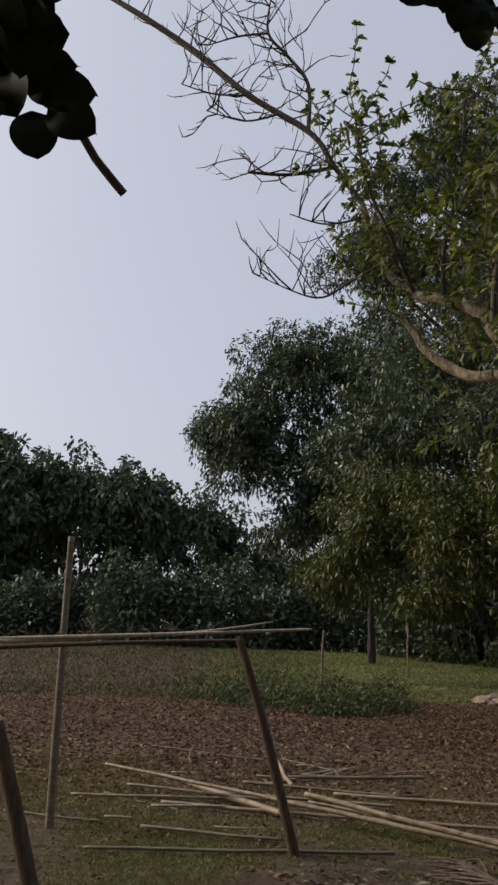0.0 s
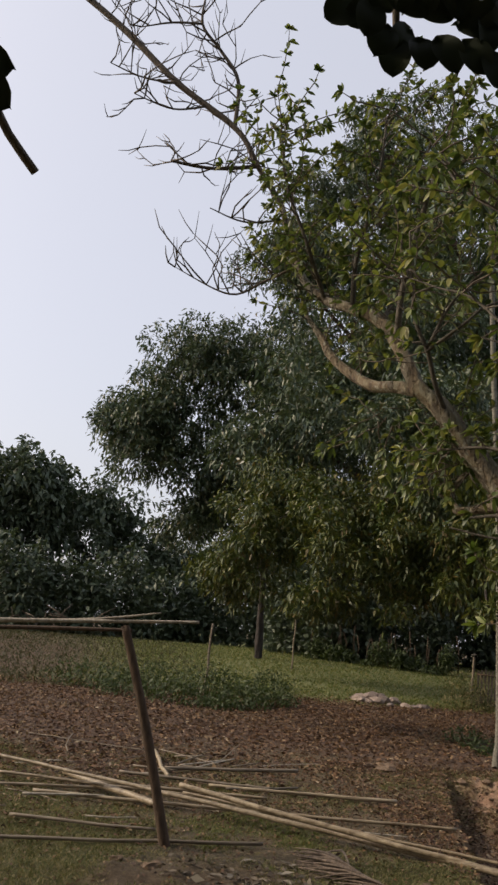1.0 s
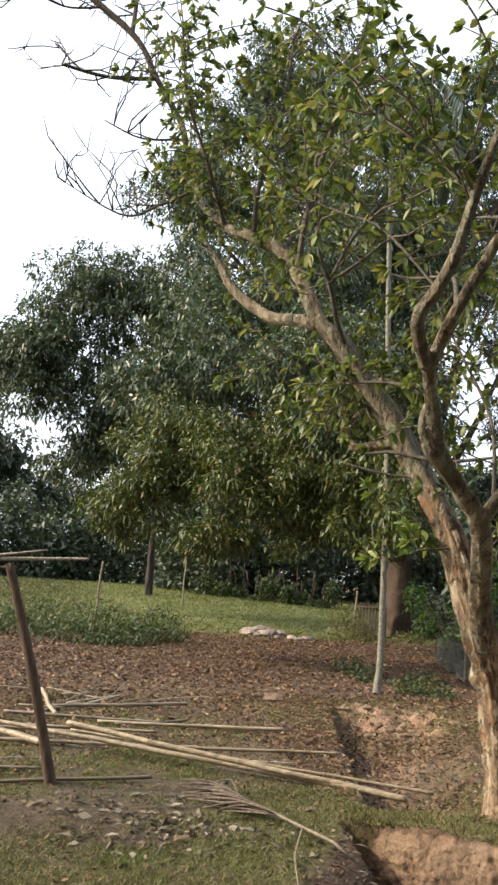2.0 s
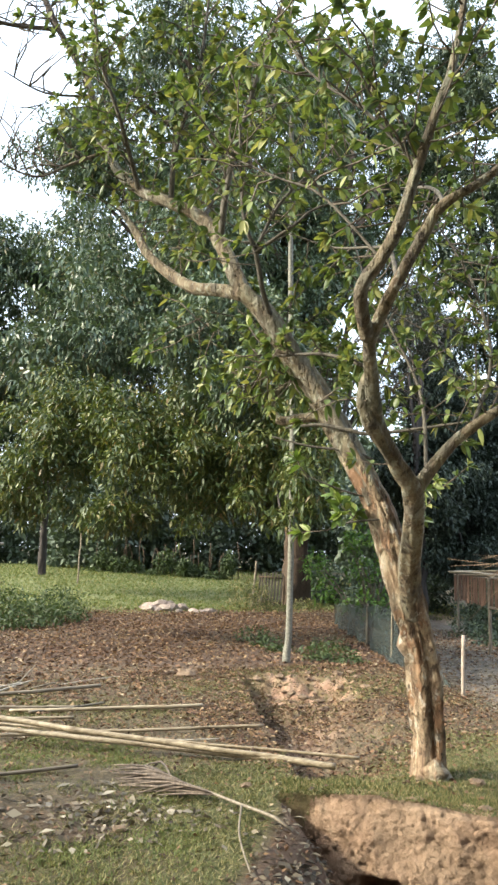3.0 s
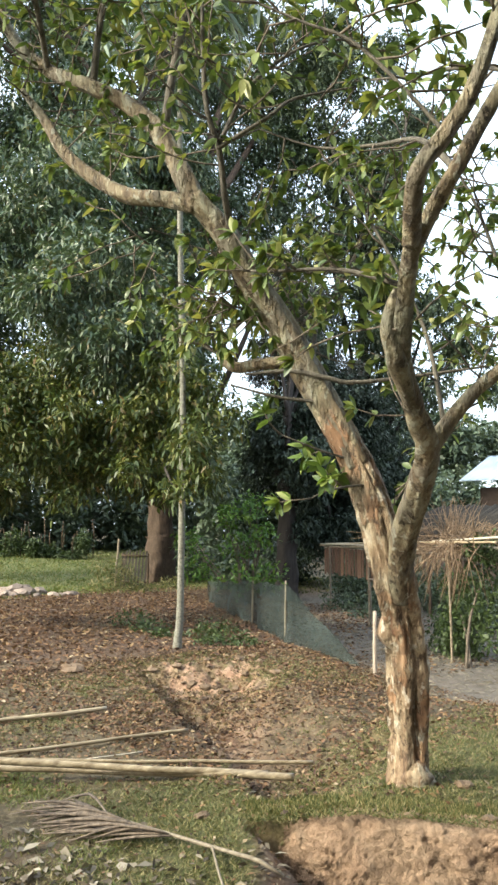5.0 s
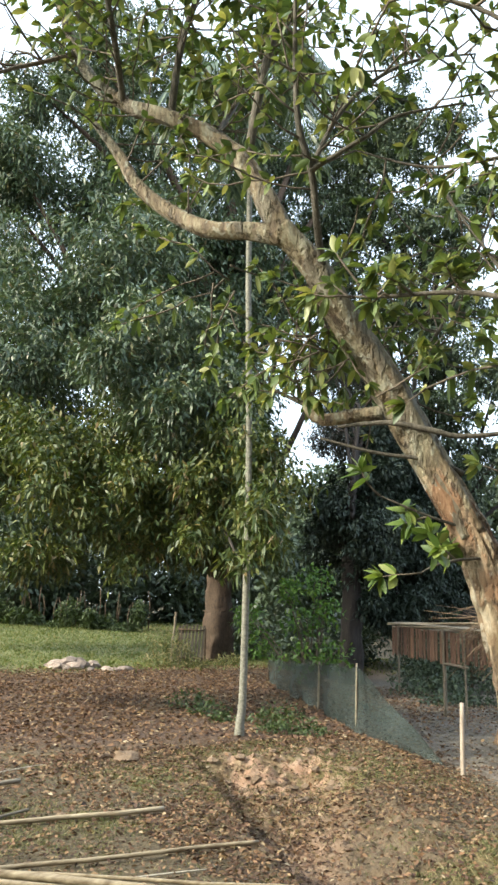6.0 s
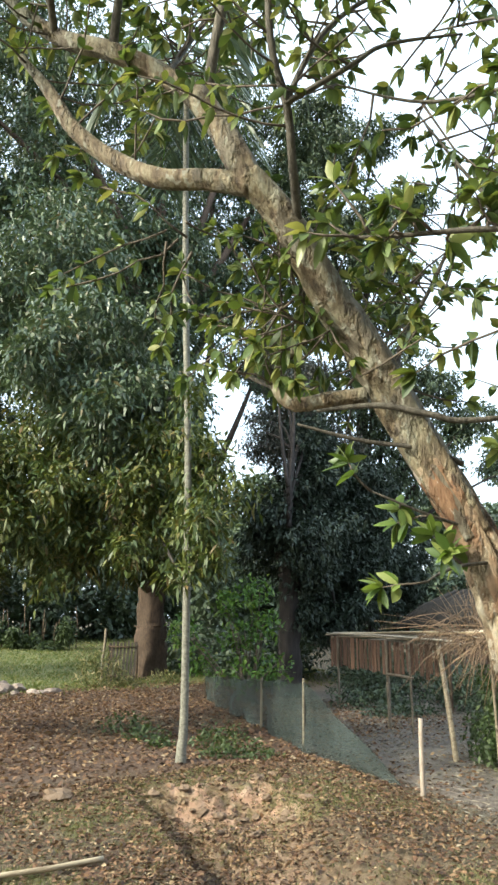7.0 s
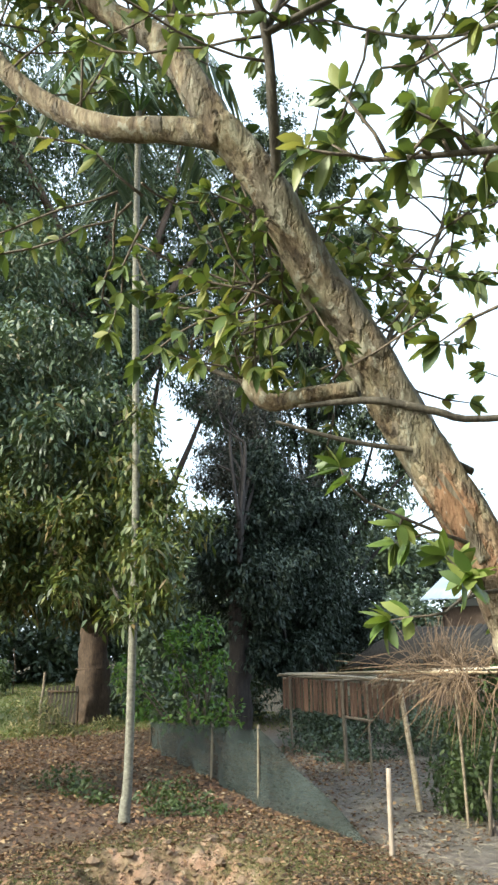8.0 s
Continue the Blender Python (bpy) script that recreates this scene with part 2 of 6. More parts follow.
class Shape:
    """Verts and faces gathered for one mesh."""

    def __init__(self):
        self.v, self.f = [], []

    def tube(self, points, radii, sides=8, step=0.1, rough=0.0, seed=0.0, flute=0.0, furrow=0.0):
        pts, rad = spline(points, radii, step)
        side = None
        start = len(self.v)
        for i, (p, r) in enumerate(zip(pts, rad)):
            d = (pts[min(i + 1, len(pts) - 1)] - pts[max(i - 1, 0)]).normalized()
            if side is None:
                side = d.orthogonal().normalized()
            side = (side - d * side.dot(d)).normalized()
            up = d.cross(side)
            for k in range(sides):
                a = 2 * math.pi * k / sides
                n = side * math.cos(a) + up * math.sin(a)
                q = r
                if rough:
                    q *= 1 + rough * noise.noise(Vector((p.x * 3 + n.x * 2.2 + seed, p.y * 3 + n.y * 2.2, p.z * 2.2 + n.z))) + 0.4 * rough * noise.noise((p + n * r) * 14)
                if flute:
                    q *= 1 + flute * math.sin(3 * a + 1.2 * p.z + seed) + 0.6 * flute * math.sin(5 * a - 2.0 * p.z)
                if furrow:
                    w = Vector((n.x * 2.6 + seed, n.y * 2.6, p.z * 0.9 + 0.3 * noise.noise(p * 5)))
                    q *= 1 - furrow * max(0.0, 1 - 6 * abs(noise.noise(w))) - 0.35 * furrow * max(0.0, 1 - 5 * abs(noise.noise(w * 2.7)))
                self.v.append(p + n * q)
        rows = len(pts)
        for i in range(rows - 1):
            for k in range(sides):
                a, b = start + i * sides + k, start + i * sides + (k + 1) % sides
                self.f.append((a, b, b + sides, a + sides))
        self.f.append(tuple(start + k for k in reversed(range(sides))))
        self.f.append(tuple(start + (rows - 1) * sides + k for k in range(sides)))
        return self

    def box(self, m, size):
        start = len(self.v)
        for x in (-0.5, 0.5):
            for y in (-0.5, 0.5):
                for z in (-0.5, 0.5):
                    self.v.append(m @ Vector((x * size[0], y * size[1], z * size[2])))
        self.f += [tuple(start + k for k in f) for f in ((0, 1, 3, 2), (4, 6, 7, 5), (0, 4, 5, 1), (2, 3, 7, 6), (0, 2, 6, 4), (1, 5, 7, 3))]
        return self

    def done(self, name, mat, parent=None, label="", smooth=True):
        off = parent.matrix_basis.translation if parent is not None and parent.parent is None else Vector()
        if parent is not None and parent.parent is not None:
            off = parent.parent.matrix_basis.translation
        return mesh_object(name, [v - off for v in self.v], self.f, mat, parent, label, smooth)


def unit(a):
    return a / np.maximum(np.linalg.norm(a, axis=1, keepdims=True), 1e-9)


def leaves(base, way, length, width, droop=0.25, detail=False, lean=False):
    """Leaf blades at base, pointing along way: verts and faces for one mesh."""
    n = len(base)
    way = unit(way)
    up = np.tile((0.0, 0.0, 1.0), (n, 1)) + 0.6 * rng.normal(size=(n, 3))
    across = unit(np.cross(way, up))
    top = np.cross(across, way)
    L, W = np.asarray(length).reshape(-1, 1) * np.ones((n, 1)), np.asarray(width).reshape(-1, 1) * np.ones((n, 1))
    bend = droop * rng.uniform(0.3, 1.6, (n, 1))

    def at(u, s, fold=0.0):
        p = base + way * L * u + across * W * s + top * W * fold
        p = p - L * bend * u * u * np.array([[0, 0, 1.0]])
        return p
    if lean:
        cols = [at(0, 0), at(0.45, 0.5, 0.08), at(1, 0), at(0.45, -0.5, 0.08)]
        cell = [(0, 1, 2, 3)]
    elif detail:
        cols = [at(0, 0), at(0.25, -0.42, 0.1), at(0.25, 0), at(0.25, 0.42, 0.1), at(0.55, -0.5, 0.12), at(0.55, 0), at(0.55, 0.5, 0.12),
                at(0.82, -0.3, 0.08), at(0.82, 0), at(0.82, 0.3, 0.08), at(1, 0)]
        cell = [(0, 2, 1), (0, 3, 2), (1, 2, 5, 4), (2, 3, 6, 5), (4, 5, 8, 7), (5, 6, 9, 8), (7, 8, 10), (8, 9, 10)]
    else:
        cols = [at(0, 0), at(0.35, -0.5, 0.1), at(0.35, 0.5, 0.1), at(0.72, -0.36), at(0.72, 0.36), at(1, 0)]
        cell = [(0, 2, 1), (1, 2, 4, 3), (3, 4, 5)]
    v = np.stack(cols, 1).reshape(-1, 3)
    k = len(cols)
    f = [tuple(o + c for c in face) for o in range(0, n * k, k) for face in cell]
    return v, f


def smoothstep(a, b, x):
    u = np.clip((x - a) / (b - a), 0, 1)
    return u * u * (3 - 2 * u)


def inside(x, y, poly):
    """Signed distance to a polygon in the plan, positive inside."""
    d = np.full(np.shape(x), 1e9)
    odd = np.zeros(np.shape(x), bool)
    for (ax, ay), (bx, by) in zip(poly, poly[1:] + poly[:1]):
        ux, uy = bx - ax, by - ay
        t = np.clip(((x - ax) * ux + (y - ay) * uy) / (ux * ux + uy * uy), 0, 1)
        d = np.minimum(d, np.hypot(x - ax - t * ux, y - ay - t * uy))
        cross = (ay > y) != (by > y)
        odd ^= cross & (x < (bx - ax) * (y - ay) / (by - ay + 1e-12) + ax)
    return np.where(odd, d, -d)


def lumps(x, y, scale, seed):
    """Cheap smooth noise from a few waves."""
    r = np.random.default_rng(seed)
    out = np.zeros(np.shape(x))
    for k in range(9):
        a, s, ph = r.uniform(0, 6.28), scale * r.uniform(0.6, 2.2), r.uniform(0, 6.28)
        out += np.sin((x * math.cos(a) + y * math.sin(a)) * s + ph + 1.3 * np.sin((x * math.sin(a) - y * math.cos(a)) * s * 0.7 + 2 * ph))
    return out / 9


# ---- ground ----
PIT = [(1.7, 3.98), (1.85, 4.2), (1.98, 4.31), (2.2, 4.19), (2.42, 4.03), (2.62, 3.82), (2.95, 3.55), (3.6, 3.22), (4.4, 2.95), (4.3, 1.5), (1.6, 1.5), (1.15, 3.3)]
DUG = [(2.2, 4.45), (2.62, 5.6), (3.1, 6.85), (3.62, 8.25), (4.1, 8.35), (4.85, 8.15), (4.5, 7.2), (3.9, 6.2), (2.75, 5.0)]
GARDEN = [(4.75, 5.9), (5.3, 7.0), (6.1, 9.3), (9.0, 14.0), (12.5, 19.5), (40, 40), (40, -10), (6.0, 2.0)]


def trench(x, y):
    """Metres along the trench's steep edge, and away from it into the trench."""
    ux, uy = 0.35, 0.937
    return (x - 2.18) * ux + (y - 4.42) * uy, (x - 2.18) * uy - (y - 4.42) * ux


def height(x, y):
    x, y = np.asarray(x, float), np.asarray(y, float)
    near = 1 - smoothstep(14, 30, np.hypot(x - 2, y - 5))
    z = near * (0.022 * lumps(x, y, 1.6, 1) + 0.016 * lumps(x, y, 6.5, 2)) + 0.006 * near * lumps(x, y, 21, 3)
    z = z + 0.10 * np.exp(-(((x - 2.95) / 0.9) ** 2 + ((y - 4.35) / 0.6) ** 2))
    heap = np.exp(-(((x - 0.25) / 0.5) ** 2 + ((y - 4.55) / 0.35) ** 2))
    z = z + heap * (0.06 + 0.04 * lumps(x, y, 9, 51) + 0.03 * lumps(x, y, 24, 52))
    wob = 0.05 * lumps(x, y, 5, 4) + 0.035 * lumps(x, y, 17, 5) + 0.02 * lumps(x, y, 40, 8)
    back = smoothstep(2.7, 3.2, y) * smoothstep(1.95, 2.15, x)
    pit = inside(x, y, PIT) + wob * (1 - 0.8 * back)
    z = z - 0.55 * (back * smoothstep(-0.01, 0.06, pit) + (1 - back) * smoothstep(0.0, 0.9, pit)) * smoothstep(1.15, 2.2, x + 0.25 * back)
    along, off = trench(x, y)
    off = off + wob
    broad = smoothstep(2.4, 3.6, along)
    z = z - 0.22 * smoothstep(0.0, 0.08, off) * (1 - smoothstep(0.3 + 0.65 * broad, 1.35 + 0.1 * broad, off)) * smoothstep(-0.2, 0.5, along) * (1 - smoothstep(4.0, 4.55, along + 0.28 * off + 1.5 * wob))
    floor_part = smoothstep(0.05, 0.25, off) * (1 - smoothstep(1.2, 1.6, off)) * smoothstep(0.2, 0.8, along) * (1 - smoothstep(4.2, 4.6, along))
    z = z + floor_part * (0.045 * lumps(x, y, 9, 31) + 0.05 * lumps(x, y, 22, 32) + 0.03 * lumps(x, y, 45, 33))
    wall = smoothstep(0.05, 0.12, pit) * (1 - smoothstep(0.2, 0.6, pit)) * back
    z = z + wall * (0.03 * lumps(x, y, 13, 6) + 0.04 * lumps(x, y, 31, 7) + 0.02 * lumps(x, y, 70, 9))
    gar = inside(x, y, GARDEN)
    return z - 0.24 * smoothstep(-0.2, 1.4, gar) * (1 - smoothstep(16, 20, y)) + 0.7 * smoothstep(19.5, 33, y + 0.1 * x)


def axis(fine0, fine1, step, far):
    inner = np.arange(fine0, fine1 + step / 2, step)
    grow = [step]
    while sum(grow) < far:
        grow.append(grow[-1] * 1.16)
    outer = np.cumsum(grow)
    return np.concatenate([fine0 - outer[::-1], inner, fine1 + outer])


def build_ground():
    xs, ys = axis(-2.0, 6.0, 0.033, 700), axis(2.6, 9.3, 0.033, 700)
    X, Y = np.meshgrid(xs, ys)
    Z = height(X, Y)
    pit, dug, gar = inside(X, Y, PIT), inside(X, Y, DUG), inside(X, Y, GARDEN)
    face = np.clip(np.hypot(*np.gradient(Z)[::-1]) / 0.02, 0, 1)
    face *= (np.abs(X - 3) < 4) * (np.abs(Y - 5) < 5)
    n1, n2 = lumps(X, Y, 1.1, 11), lumps(X, Y, 3.3, 12)
    end_line = trench(X, Y)[0] + 0.28 * trench(X, Y)[1]
    masks = {
        "cut": np.clip(smoothstep(0.0, 0.1, pit) * smoothstep(2.6, 3.2, Y) * smoothstep(1.9, 2.1, X) * (1 - 0.7 * smoothstep(0.25, 0.5, pit)) + face * 0.2 * (X > 1.6) + 0.9 * smoothstep(-0.35, 0.25, lumps(X, Y, 12, 41) + 0.6 * lumps(X, Y, 27, 42)) * smoothstep(0.3, 0.45, trench(X, Y)[1] + 0.12 * n2) * (1 - smoothstep(1.15, 1.4, trench(X, Y)[1] + 0.2 * n2)) * smoothstep(3.75, 4.0, end_line + 0.3 * n2) * (1 - smoothstep(4.5, 4.7, end_line + 0.2 * n2)) + 0.5 * smoothstep(-0.1, 0.4, dug + 0.5 * n2) * smoothstep(0.8, 1.8, trench(X, Y)[0]), 0, 1),
        "dead": smoothstep(0.25, 0.75, 0.5 + 0.9 * n1 + 0.75 * smoothstep(7.2, 10.0, Y) - 0.42 + 1.2 * smoothstep(0.0, 0.3, pit)) * (1 - smoothstep(17.5, 20, Y + 0.12 * X) * smoothstep(-2.0, 1.5, X)) * (1 - smoothstep(80, 120, Y)),
        "turf": smoothstep(0.25, 0.75, 0.58 + 1.9 * lumps(X, Y, 1.3, 12) + 0.5 * lumps(X, Y, 7, 14) - 0.5 * smoothstep(7, 11, Y) - 0.35 * smoothstep(2.4, 3.0, X) * smoothstep(4.8, 5.4, Y) - 1.5 * np.exp(-(((X - 0.25) / 0.55) ** 2 + ((Y - 4.55) / 0.4) ** 2))),
        "lawn": smoothstep(17.0, 20, Y + 0.12 * X + 1.5 * n1) * smoothstep(-2.0, 1.5, X + 0.5 * n1) * (1 - smoothstep(10.5, 13, X)),
        "grey": smoothstep(0.2, 1.2, gar) * (1 - smoothstep(14, 19, Y)),
    }
    idx = np.arange(X.size).reshape(X.shape)
    f = np.stack([idx[:-1, :-1], idx[:-1, 1:], idx[1:, 1:], idx[1:, :-1]], -1).reshape(-1, 4)
    ob = mesh_object("ground", np.stack([X, Y, Z], -1).reshape(-1, 3), f, MAT["soil"])
    for name, m in masks.items():
        ob.data.attributes.new(name, "FLOAT", "POINT").data.foreach_set("value", m.astype(np.float32).ravel())
    return tagged(ob, "uneven red-brown soil with thin grass, a dug pit and a shallow trench", "ground", kind="structure")


build_ground()


def one_leaf(nt, p):
    info = nt.nodes.new("ShaderNodeObjectInfo")
    c = ramp(nt, info.outputs["Random"], [(0.0, (0.07, 0.12, 0.03)), (0.5, (0.14, 0.21, 0.05)), (1.0, (0.26, 0.3, 0.09))])
    nt.links.new(c, p.inputs["Base Color"])
    p.inputs["Roughness"].default_value = 0.45
    t = nt.nodes.new("ShaderNodeBsdfTranslucent")
    nt.links.new(mix(nt, 1.0, c, (1.0, 1.0, 0.5), "MULTIPLY"), t.inputs["Color"])
    s = nt.nodes.new("ShaderNodeMixShader")
    s.inputs["Fac"].default_value = 0.4
    nt.links.new(p.outputs["BSDF"], s.inputs[1])
    nt.links.new(t.outputs["BSDF"], s.inputs[2])
    nt.links.new(s.outputs["Shader"], nt.nodes["Material Output"].inputs["Surface"])


MAT["single_leaf"] = material("fresh_single_leaf", one_leaf)


# ---- earth bank of the pit ----
BANK_LINE = ((2.04, 4.3), (2.2, 4.21), (2.42, 4.05), (2.62, 3.84), (2.95, 3.57), (3.6, 3.24), (4.9, 2.8))


def build_bank():
    line = [Vector((x, y, 0)) for x, y in BANK_LINE]
    pts, _ = spline(line, [0] * 7, 0.013)
    rows = 60
    v, f = [], []

    def clods(q, scale, crack):
        """Rounded lumps parted by narrow cracks."""
        d = noise.voronoi(q * scale)[0]
        return min(1.0, (d[1] - d[0]) / crack) ** 0.6

    for i, p in enumerate(pts):
        d = (pts[min(i + 1, len(pts) - 1)] - pts[max(i - 1, 0)]).normalized()
        out = Vector((d.y, -d.x, 0))
        top = float(height(p.x - out.x * 0.12, p.y - out.y * 0.12)) + 0.006
        for k in range(rows):
            u = k / (rows - 1)
            z = top - (top + 0.60) * u
            q = Vector((p.x, p.y, z))
            w = q + 0.085 * Vector((noise.noise(q * 6), noise.noise(q * 6 + Vector((7, 0, 0))), noise.noise(q * 6 + Vector((0, 7, 0)))))
            stretch = Vector((w.x, w.y, w.z * 0.58))
            clod = 0.03 * clods(stretch, 6.5, 0.035) * (0.75 + 0.6 * noise.noise(q * 5)) + 0.016 * clods(stretch + Vector((3, 1, 0)), 15, 0.04) * (0.55 + noise.noise(q * 4)) + 0.012 * noise.noise(q * 14) + 0.014 * noise.noise(q * 31) + 0.009 * noise.noise(q * 66) + 0.05 * noise.noise(Vector((p.x, p.y, z * 0.25)) * 5.5) * (1 - u)
            lump = noise.noise(q * 3.2 + Vector((9, 3, 0))) * 0.03 + noise.noise(q * 7.5) * 0.02
            hole = math.exp(-(((p.x - 2.52) / 0.075) ** 4 + ((z + 0.37) / 0.045) ** 4)) * 0.16
            ease = float(smoothstep(0, 26, i))
            push = 0.07 * ease - 0.05 * (1 - ease) - 0.16 * (1 - u) ** 40 + 0.24 * u ** 1.6 * (0.65 + 0.35 * math.sin(i * 0.036)) * ease + 1.3 * lump + clod - hole
            v.append(q + out * push + Vector((0, 0, 0.012 * noise.noise(q * 15))))
    n = len(pts)
    f = [(i * rows + k, i * rows + k + 1, (i + 1) * rows + k + 1, (i + 1) * rows + k) for i in range(n - 1) for k in range(rows - 1)]
    tagged(mesh_object("earth_bank", v, f, MAT["cut_earth"]), "crumbling tan clay wall of the dug pit", "bank", kind="structure")


def cut_earth(nt, p):
    fine, mid, broad = noise_tex(nt, 55, 6, 0.7), noise_tex(nt, 11, 6, 0.65), noise_tex(nt, 2.5, 3)
    c = ramp(nt, mid, [(0.28, (0.2, 0.118, 0.074)), (0.5, (0.31, 0.2, 0.132)), (0.68, (0.4, 0.285, 0.2))])
    c = mix(nt, ramp(nt, broad, [(0.4, (0.0,) * 3), (0.65, (0.6,) * 3)]), c, (0.24, 0.175, 0.12))
    nt.links.new(mix(nt, 0.35, c, ramp(nt, fine, [(0.3, (0.12, 0.07, 0.042)), (0.6, (0.35, 0.24, 0.155))])), p.inputs["Base Color"])
    p.inputs["Roughness"].default_value = 0.95
    plates = nt.nodes.new("ShaderNodeTexVoronoi")
    plates.feature = "DISTANCE_TO_EDGE"
    plates.inputs["Scale"].default_value = 11
    place = nt.nodes.new("ShaderNodeTexCoord").outputs["Object"]
    sway = nt.nodes.new("ShaderNodeTexNoise")
    sway.inputs["Scale"].default_value, sway.inputs["Detail"].default_value = 9, 4
    nt.links.new(place, sway.inputs["Vector"])
    nt.links.new(mix(nt, 0.34, place, sway.outputs["Color"]), plates.inputs["Vector"])
    crack = ramp(nt, plates.outputs["Distance"], [(0.0, (0.0,) * 3), (0.035, (1.0,) * 3)])
    bump(nt, p, mix(nt, 0.16, mix(nt, 0.5, fine, mid), crack), 1.0, 0.05)


MAT["cut_earth"] = material("cut_clay", cut_earth)
build_bank()


